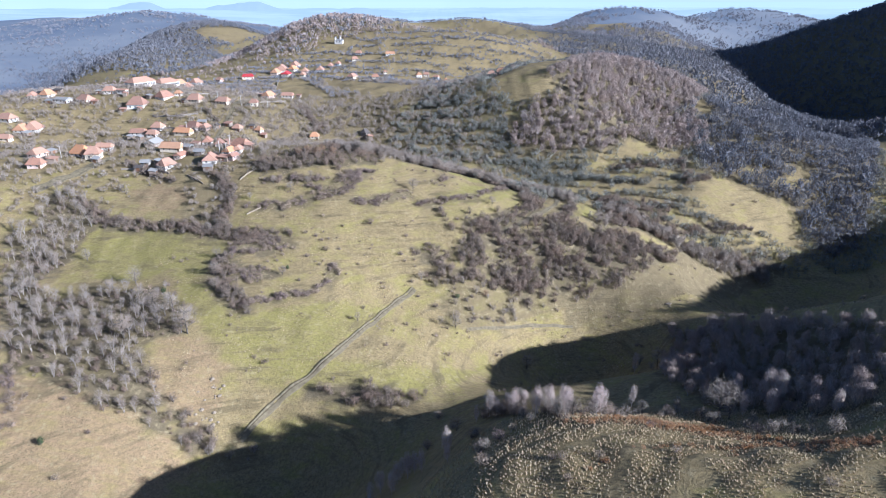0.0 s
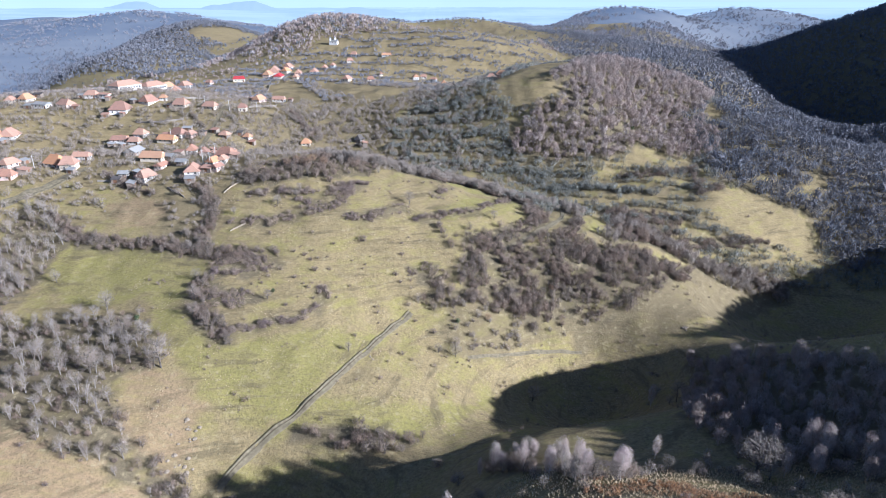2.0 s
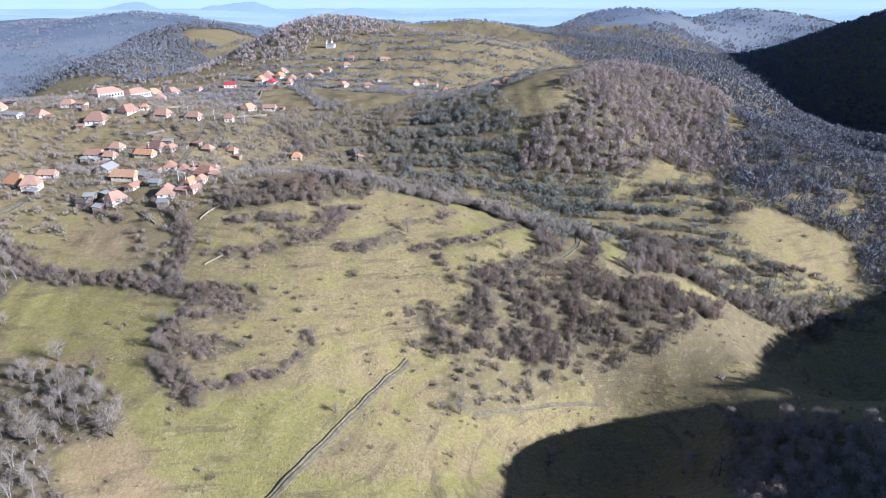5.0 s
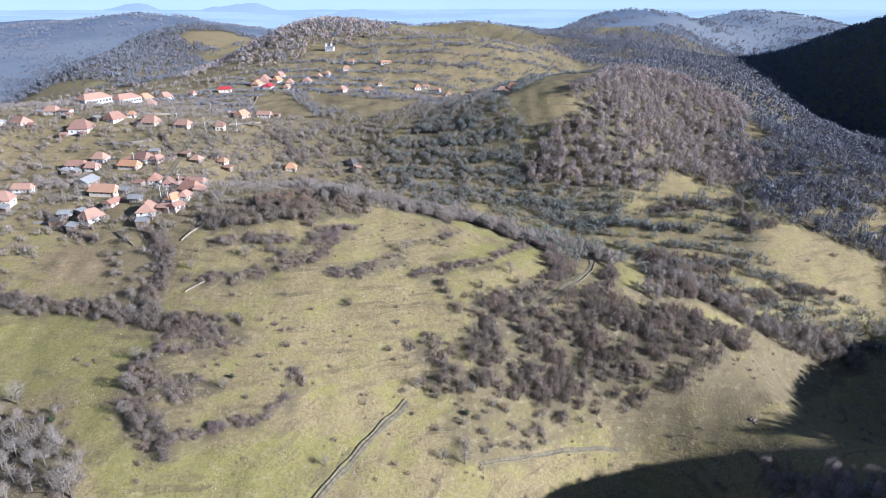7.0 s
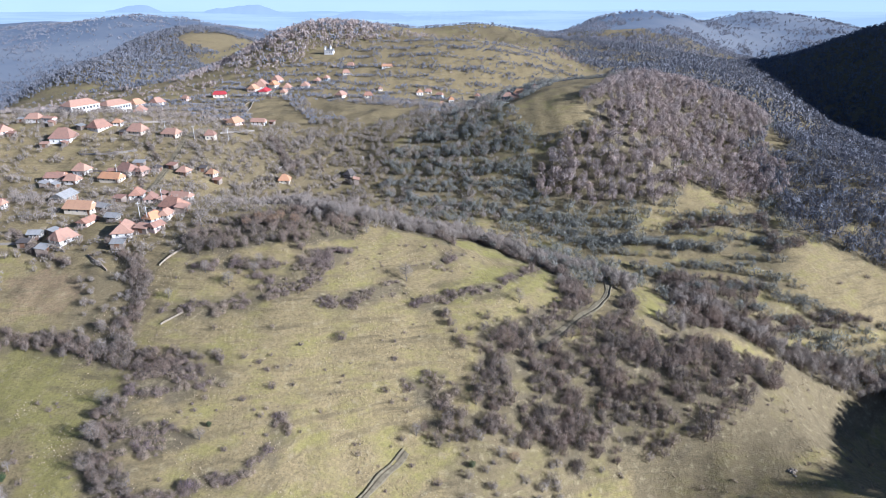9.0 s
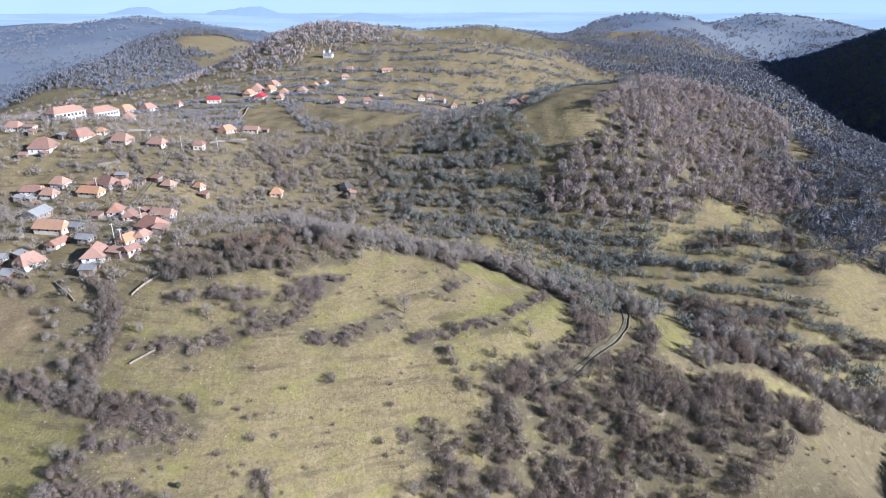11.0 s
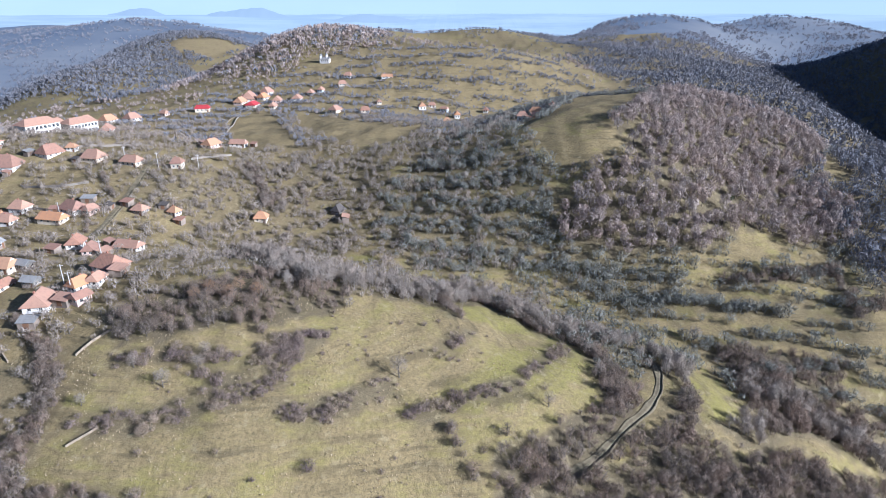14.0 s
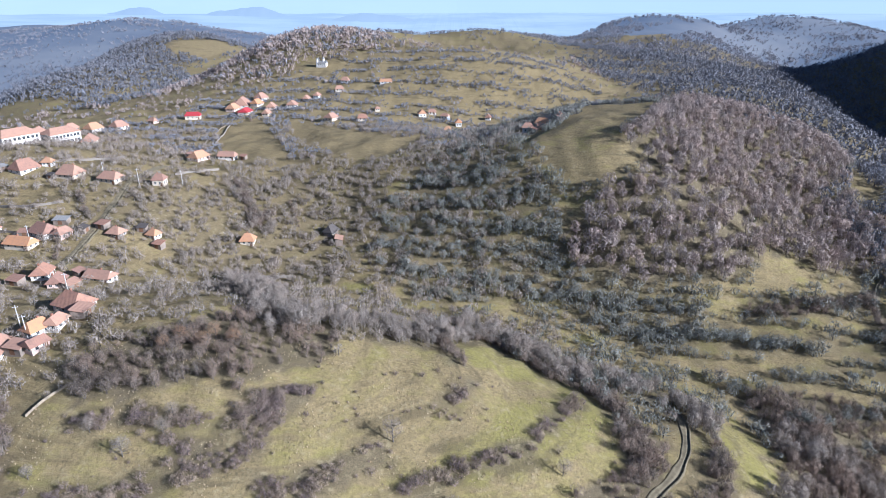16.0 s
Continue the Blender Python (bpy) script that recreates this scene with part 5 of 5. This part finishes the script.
house(-294, 446, 13.4, "roof")
house(-299, 441, 10.7, "roof")
house(-169, 346, 4.9, "grey")
house(-156, 343, 9.5, "roof")
house(-217, 441, 12.1, "low")
house(-239, 361, 10.2, "roof")
house(-230, 344, 9.1, "roof")
house(-297, 417, 11.6, "low")
house(-321, 514, 10.4, "roof")
house(-299, 497, 13.0, "white")
house(-282, 498, 13.0, "roof")
house(-272, 518, 10.2, "roof")
house(-331, 510, 8.4, "roof")
house(-316, 453, 12.5, "roof")
house(-60, 472, 6.9, "ruin")


def shed(x, y, w, d, turn, roof, label):
    """A plank outbuilding with one lean-to slope and a wide door."""
    ob = new("shed")
    ob.matrix_world = pose(x, y, ground(x, y) + 0.1, 0, 0, turn)
    tagged(ob, label, "shed", "sheds of the farmyards")
    bm = block(-w / 2, w / 2, -d / 2, d / 2, -1.2, 2.0)
    for v in bm.verts:
        if v.co.z > 0 and v.co.y > 0:
            v.co.z += 0.7
    part("wall", bm, WALLS["wood"], ob)
    bm = block(-w / 2 - 0.35, w / 2 + 0.35, -d / 2 - 0.4, d / 2 + 0.4, 0, 0.1)
    for v in bm.verts:
        v.co.z += 2.01 + 0.7 * (v.co.y / d + 0.5)
    part("roof", bm, ROOFS[roof], ob)
    part("door", block(-0.9, 0.9, -d / 2 - 0.05, -d / 2 - 0.004, -0.1, 1.8), DOOR, ob)
    HOUSE_SPOTS.append((x, y, max(w, d) * 0.55))


def farmyards():
    """Sheds beside the nearer village houses."""
    pick = random.Random(11)
    for x, y, r in list(HOUSE_SPOTS):
        if y > 570 or pick.random() < 0.25:
            continue
        for _ in range(pick.choice((1, 1, 2))):
            a, far, w = pick.uniform(0, 6.28), r + pick.uniform(3.5, 6.5), pick.uniform(3.4, 6.5)
            px, py = x + math.cos(a) * far, y + math.sin(a) * far
            if any(math.hypot(px - hx, py - hy) < hr + 2.5 for hx, hy, hr in HOUSE_SPOTS):
                continue
            roof = pick.choice(("grey", "brown", "dark", "salmon"))
            words = {"grey": "grey sheet", "brown": "old brown tiled", "dark": "black shingle", "salmon": "faded tiled"}[roof]
            shed(px, py, w, w * pick.uniform(0.55, 0.8), pick.choice((-14, 4, 76, 92)) + pick.uniform(-6, 6), roof, "weathered plank shed with a " + words + " roof")


farmyards()


def church(x, y):
    """A white hilltop church with three domed towers."""
    ob = new("church")
    ob.matrix_world = pose(x, y, ground(x, y) + 0.3, 0, 0, -12) @ Matrix.Scale(0.7, 4)
    HOUSE_SPOTS.append((x, y, 22))
    tagged(ob, "pale hilltop church with three grey domed towers", "church")
    part("wall", body_shape(15, 7.5, 5.2, 3.0, True), WALLS["white"], ob, "white limewashed nave")
    part("roof", roof_shape(15, 7.5, 5.22, 3.0, 0.0, 0.4), ROOFS["grey"], ob)
    for tx, ty, r, h in ((-6.2, -2.4, 1.5, 9.5), (-6.2, 2.4, 1.5, 9.5), (2.5, 0, 2.0, 10.5)):
        bm = bmesh.new()
        bmesh.ops.create_cone(bm, cap_ends=True, segments=10, radius1=r, radius2=r * 0.96, depth=h + 1, matrix=Matrix.Translation((tx, ty, h / 2 - 0.5)))
        tower = part("tower", bm, WALLS["white"], ob)
        bm = bmesh.new()
        for r0, r1, z0, z1 in ((r * 1.15, r * 1.2, h, h + 0.3), (r * 1.2, r * 0.75, h + 0.3, h + 1.4), (r * 0.75, 0.12, h + 1.4, h + 3.0), (0.1, 0.06, h + 3.0, h + 4.2)):
            bmesh.ops.create_cone(bm, cap_ends=True, segments=10, radius1=r0, radius2=r1, depth=z1 - z0, matrix=Matrix.Translation((tx, ty, (z0 + z1) / 2)))
        part("dome", bm, ROOFS["grey"], tower, "grey sheet dome with a spike")
    for k in range(4):
        window(ob, -4 + 3 * k, -3.75, 1.6, "-y", 0.8, 2.2)
    part("door", block(-7.56, -7.503, -0.8, 0.8, -0.3, 2.3), DOOR, ob)


church(-138, 853)


# ---------- tracks, walls, fences, poles ----------
def along(line, step):
    """A smooth line through corners, at even steps."""
    p = [Vector(q) for q in line]
    p, out = [2 * p[0] - p[1], *p, 2 * p[-1] - p[-2]], []
    for a, b, c, d in zip(p, p[1:], p[2:], p[3:]):
        n = max(2, int((c - b).length / step))
        for k in range(n):
            t = k / n
            out.append(0.5 * (2 * b + (c - a) * t + (2 * a - 5 * b + 4 * c - d) * t * t + (3 * b - a - 3 * c + d) * t**3))
    return out + [p[-2]]


def ribbon(name, width, line, label):
    """A rutted earth track laid over the ground."""
    pts, rows = along(line, 1.5), []
    profile = ((-0.62, -0.12), (-0.5, 0.16), (-0.36, 0.12), (-0.2, 0.10), (0.0, 0.22), (0.12, 0.20), (0.2, 0.05), (0.42, 0.05), (0.5, 0.5), (0.68, -0.12))
    for k, p in enumerate(pts):
        d = (pts[min(k + 1, len(pts) - 1)] - pts[max(k - 1, 0)]).normalized()
        side, wob = Vector((d.y, -d.x)), 1 + 0.14 * math.sin(k * 0.9) + 0.1 * math.sin(k * 0.37)
        rows.append([(p.x + side.x * u * width * wob, p.y + side.y * u * width * wob, ground(p.x + side.x * u * width * wob, p.y + side.y * u * width * wob) + dz) for u, dz in profile])
    n = len(profile)
    verts = np.array(rows).reshape(-1, 3)
    k = np.arange(len(rows) * n).reshape(len(rows), n)
    faces = np.stack([k[:-1, :-1], k[:-1, 1:], k[1:, 1:], k[1:, :-1]], -1).reshape(-1, 4)
    tagged(new(name, mesh_from(name, verts, faces, [EARTH], None, True)), label, "track", kind="structure")


WORDS = {"village_lane": "unpaved village lane of pale earth", "upper_lane": "narrow lane between village plots"}
for track_name, track_width, track_line in TRACKS:
    ribbon(track_name, track_width, track_line, WORDS.get(track_name, "rutted earth farm track through grass"))


def wall_run(name, line, tall, thick, material, label, category, posts=False):
    """A wall or board fence of short lengths that step with the ground."""
    ob = new(name)
    ob.location = (*line[0], ground(*line[0]))
    tagged(ob, label, category)
    pts = along(line, 2.4)
    for a, b in zip(pts, pts[1:]):
        d = b - a
        m = Matrix.Translation((a.x, a.y, 0)) @ Matrix.Rotation(math.atan2(d.y, d.x), 4, "Z") @ Matrix.Translation((0, 0, 0))
        bm, za, zb = bmesh.new(), ground(a.x, a.y), ground(b.x, b.y)
        z, l = (za + zb) / 2, d.length
        box(bm, 0, l - 0.02, -thick / 2, thick / 2, z - 0.6, z + tall)
        for v in bm.verts:
            v.co.z += (zb - za) * (v.co.x / l - 0.5)
        if not posts:
            bmesh.ops.bevel(bm, geom=bm.edges[:], offset=0.05, segments=1, affect="EDGES")
        bm.transform(Matrix.Translation(-ob.location) @ m)
        part("fence_panel" if posts else "wall_length", bm, material, ob)


wall_run("stone_wall", [(-98, 295), (-92, 300)], 0.6, 0.3, STONE, "low pale stone wall at a field corner", "wall")
wall_run("stone_wall", [(-108, 321), (-105, 325), (-101, 329)], 0.7, 0.3, STONE, "pale garden wall beside an orchard", "wall")
wall_run("stone_wall", [(-140, 331), (-128, 321)], 0.9, 0.4, STONE, "pale dry stone wall of a garden", "wall")
wall_run("board_fence", [(-158, 555), (-160, 597), (-175, 674)], 1.1, 0.05, PALE_WOOD, "pale board fence along a plot", "fence", True)
wall_run("board_fence", [(-181, 341), (-168, 341), (-152, 335)], 1.1, 0.05, PALE_WOOD, "grey board fence beside a farmyard", "fence", True)
wall_run("board_fence", [(-211, 441), (-199, 445), (-178, 438)], 1.2, 0.05, PALE_WOOD, "grey board fence along a village garden", "fence", True)
wall_run("board_fence", [(-150, 514), (-133, 532)], 1.2, 0.05, PALE_WOOD, "grey board fence along a village garden", "fence", True)
wall_run("board_fence", [(-213, 512), (-196, 526), (-191, 543)], 1.2, 0.05, PALE_WOOD, "grey board fence along a village garden", "fence", True)
wall_run("board_fence", [(-217, 467), (-195, 464), (-183, 468)], 1.2, 0.05, PALE_WOOD, "grey board fence along a village garden", "fence", True)
wall_run("board_fence", [(-85, 429), (-69, 433)], 1.2, 0.05, PALE_WOOD, "grey board fence along a village garden", "fence", True)
wall_run("stone_wall", [(-167, 594), (-175, 640), (-181, 689)], 0.7, 0.3, STONE, "low pale wall beside a lane", "wall")


def pole(x, y, tall=8.0):
    ob = new("utility_pole")
    ob.matrix_world = pose(x, y, ground(x, y), 1.5, 0, 20)
    tagged(ob, "pale concrete utility pole with a crossarm", "pole", "poles along the village lanes")
    bm = bmesh.new()
    bmesh.ops.create_cone(bm, cap_ends=True, segments=8, radius1=0.2, radius2=0.12, depth=tall + 0.6, matrix=Matrix.Translation((0, 0, tall / 2 - 0.3)))
    part("shaft", bm, POLE, ob)
    part("crossarm", block(-0.8, 0.8, -0.06, 0.06, tall - 0.7, tall - 0.55), POLE, ob)
    for k in (-0.7, 0.0, 0.7):
        bm = bmesh.new()
        bmesh.ops.create_cone(bm, cap_ends=True, segments=6, radius1=0.06, radius2=0.04, depth=0.2, matrix=Matrix.Translation((k, 0, tall - 0.449)))
        part("insulator", bm, WALLS["white"], ob)


pole(-123, 348)
pole(-157, 489)
pole(-176, 493)
pole(-133, 384)
pole(-129, 354)
pole(-223, 357)
pole(-139, 497)
pole(-180, 436)


def rocks(name, x0, y0, count, spread, big):
    """Limestone outcrop of uneven boulders."""
    ob, rng = new(name), random.Random(count)
    ob.location = (x0, y0, ground(x0, y0))
    tagged(ob, "pale weathered limestone outcrop on a grassy slope", "rock")
    for _ in range(count):
        bm, r = bmesh.new(), big * rng.uniform(0.35, 1.0)
        bmesh.ops.create_icosphere(bm, subdivisions=2, radius=r)
        for v in bm.verts:
            v.co *= 1 + 0.35 * noise.noise(v.co * (1.1 / r) + Vector((rng.random() * 9, 0, 0)))
            v.co.z *= 0.5
        x, y = x0 + rng.gauss(0, spread * 0.5), y0 + rng.gauss(0, spread)
        bm.transform(Matrix.Translation((x - x0, y - y0, ground(x, y) - ground(x0, y0) - 0.1 * r)))
        part("boulder", bm, STONE, ob)


rocks("limestone_outcrop", -84, 185, 22, 5.5, 1.0)
rocks("limestone_outcrop", 107, 264, 7, 1.5, 0.9)
rocks("limestone_outcrop", -27, 229, 6, 1.2, 0.55)

# ---------- vegetation ----------
# the wood on the crest of the shading hill
WOODS.append(("crest_wood", "crest", [(330, 200), (430, 200), (430, 330), (330, 335), (255, 268), (225, 225), (260, 190)]))
build_woods()
build_singles()
rough_cover()
plot_hedges()
far_woods()


def tussocks():
    """Straw tussocks of the near spur and of the rough pastures."""
    rng, shapes = np.random.default_rng(12), []
    for s in range(4):
        r, vs, ts = np.random.default_rng(s), [], []
        for k in range(9):
            a, lean = r.uniform(0, 2 * np.pi), r.uniform(0.15, 0.6)
            side = np.array([-np.sin(a), np.cos(a), 0]) * 0.12
            root = np.array([np.cos(a), np.sin(a), 0]) * 0.12
            vs += [root - side, root + side, root + np.array([np.cos(a) * lean, np.sin(a) * lean, r.uniform(0.6, 1.0)])]
            ts.append((3 * k, 3 * k + 1, 3 * k + 2))
        shapes.append((np.array(vs), np.array(ts), np.zeros(9, int)))
    x, y = jittered(-14, 122, 84, 150, 0.8, rng)
    keep = (height(x, y) > 11) & (np.sin(height(x, y) * 2.3 + 1.5 * ripple(x, y, 30, 71)) > -0.8)
    scatter("spur_tussocks", shapes, x[keep], y[keep], rng.uniform(0.28, 0.65, keep.sum()), [STRAW], "dry straw-coloured grass tussocks on the spur", "grass")
    x, y = jittered(-130, 150, 195, 350, 1.45, rng)
    keep = (ripple(x, y, 22, 72) + 0.5 * ripple(x, y, 7, 73) > 0.3) & clear_of(x, y)
    sx, sy = jittered(-130, 170, 195, 350, 3.4, rng)
    ok = (ripple(sx, sy, 30, 74) + 0.6 * ripple(sx, sy, 9, 75) + 0.5 * np.sin((sy - 0.25 * sx + 5 * ripple(sx, sy, 70, 76)) / 2.9) > 0.5) & clear_of(sx, sy) & (sy < 350 - 0.4 * np.abs(sx))
    scatter("pasture_shrubs", PLANTS["scrub"], sx[ok], sy[ok], 0.35 + 1.9 * rng.uniform(0, 1, ok.sum()) ** 2.6, [BARK, TWIGS["scrub"]], "small dark seedling shrubs dotted over the pasture", "shrubs")
    scatter("pasture_tussocks", shapes, x[keep], y[keep], rng.uniform(0.25, 0.55, keep.sum()), [STRAW], "scattered tussocks of dry grass on the pasture", "grass")


tussocks()


# ---------- the distance ----------
def mountain(name, x, y, top, half, seed):
    """A far hill range with an uneven crest, its blue haze put into the material."""
    n, rng = 160, np.random.default_rng(seed)
    u = np.linspace(-1, 1, n)
    crest = np.cos(u * np.pi / 2) ** 1.6
    for f in (3, 7, 13, 29):
        crest = crest + rng.uniform(0.15, 0.3) / f * np.sin(u * f * 2 + rng.uniform(0, 6)) * (1 - np.abs(u))
    rows = []
    for v, k in ((-1.0, 0.0), (-0.5, 0.45), (0.0, 1.0), (0.6, 0.3)):
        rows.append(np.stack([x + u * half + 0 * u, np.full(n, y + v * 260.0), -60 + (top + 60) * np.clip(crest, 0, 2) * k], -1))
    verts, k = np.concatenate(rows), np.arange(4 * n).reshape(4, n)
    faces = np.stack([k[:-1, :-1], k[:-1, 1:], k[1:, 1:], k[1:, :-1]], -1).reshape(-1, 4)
    tagged(new(name, mesh_from(name, verts, faces, [HAZE_HILL], None, True)), "far range of hills, blue with painted haze", "backdrop", kind="structure")


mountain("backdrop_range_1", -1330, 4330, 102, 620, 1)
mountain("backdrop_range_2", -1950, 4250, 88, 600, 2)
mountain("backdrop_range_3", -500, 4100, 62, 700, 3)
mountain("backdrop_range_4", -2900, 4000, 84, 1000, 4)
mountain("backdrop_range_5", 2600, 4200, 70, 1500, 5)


def horizon_haze():
    """An added glowing wall that stands in for the pale haze low over the plain."""
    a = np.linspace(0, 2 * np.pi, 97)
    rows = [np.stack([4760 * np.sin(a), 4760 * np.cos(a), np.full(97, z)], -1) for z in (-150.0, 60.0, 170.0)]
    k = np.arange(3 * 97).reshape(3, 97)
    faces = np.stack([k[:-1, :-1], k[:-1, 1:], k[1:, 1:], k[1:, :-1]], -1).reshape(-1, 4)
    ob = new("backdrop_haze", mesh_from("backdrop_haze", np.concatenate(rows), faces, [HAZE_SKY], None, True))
    tagged(ob, "glowing wall painted as pale haze on the horizon", "backdrop", kind="structure")


horizon_haze()
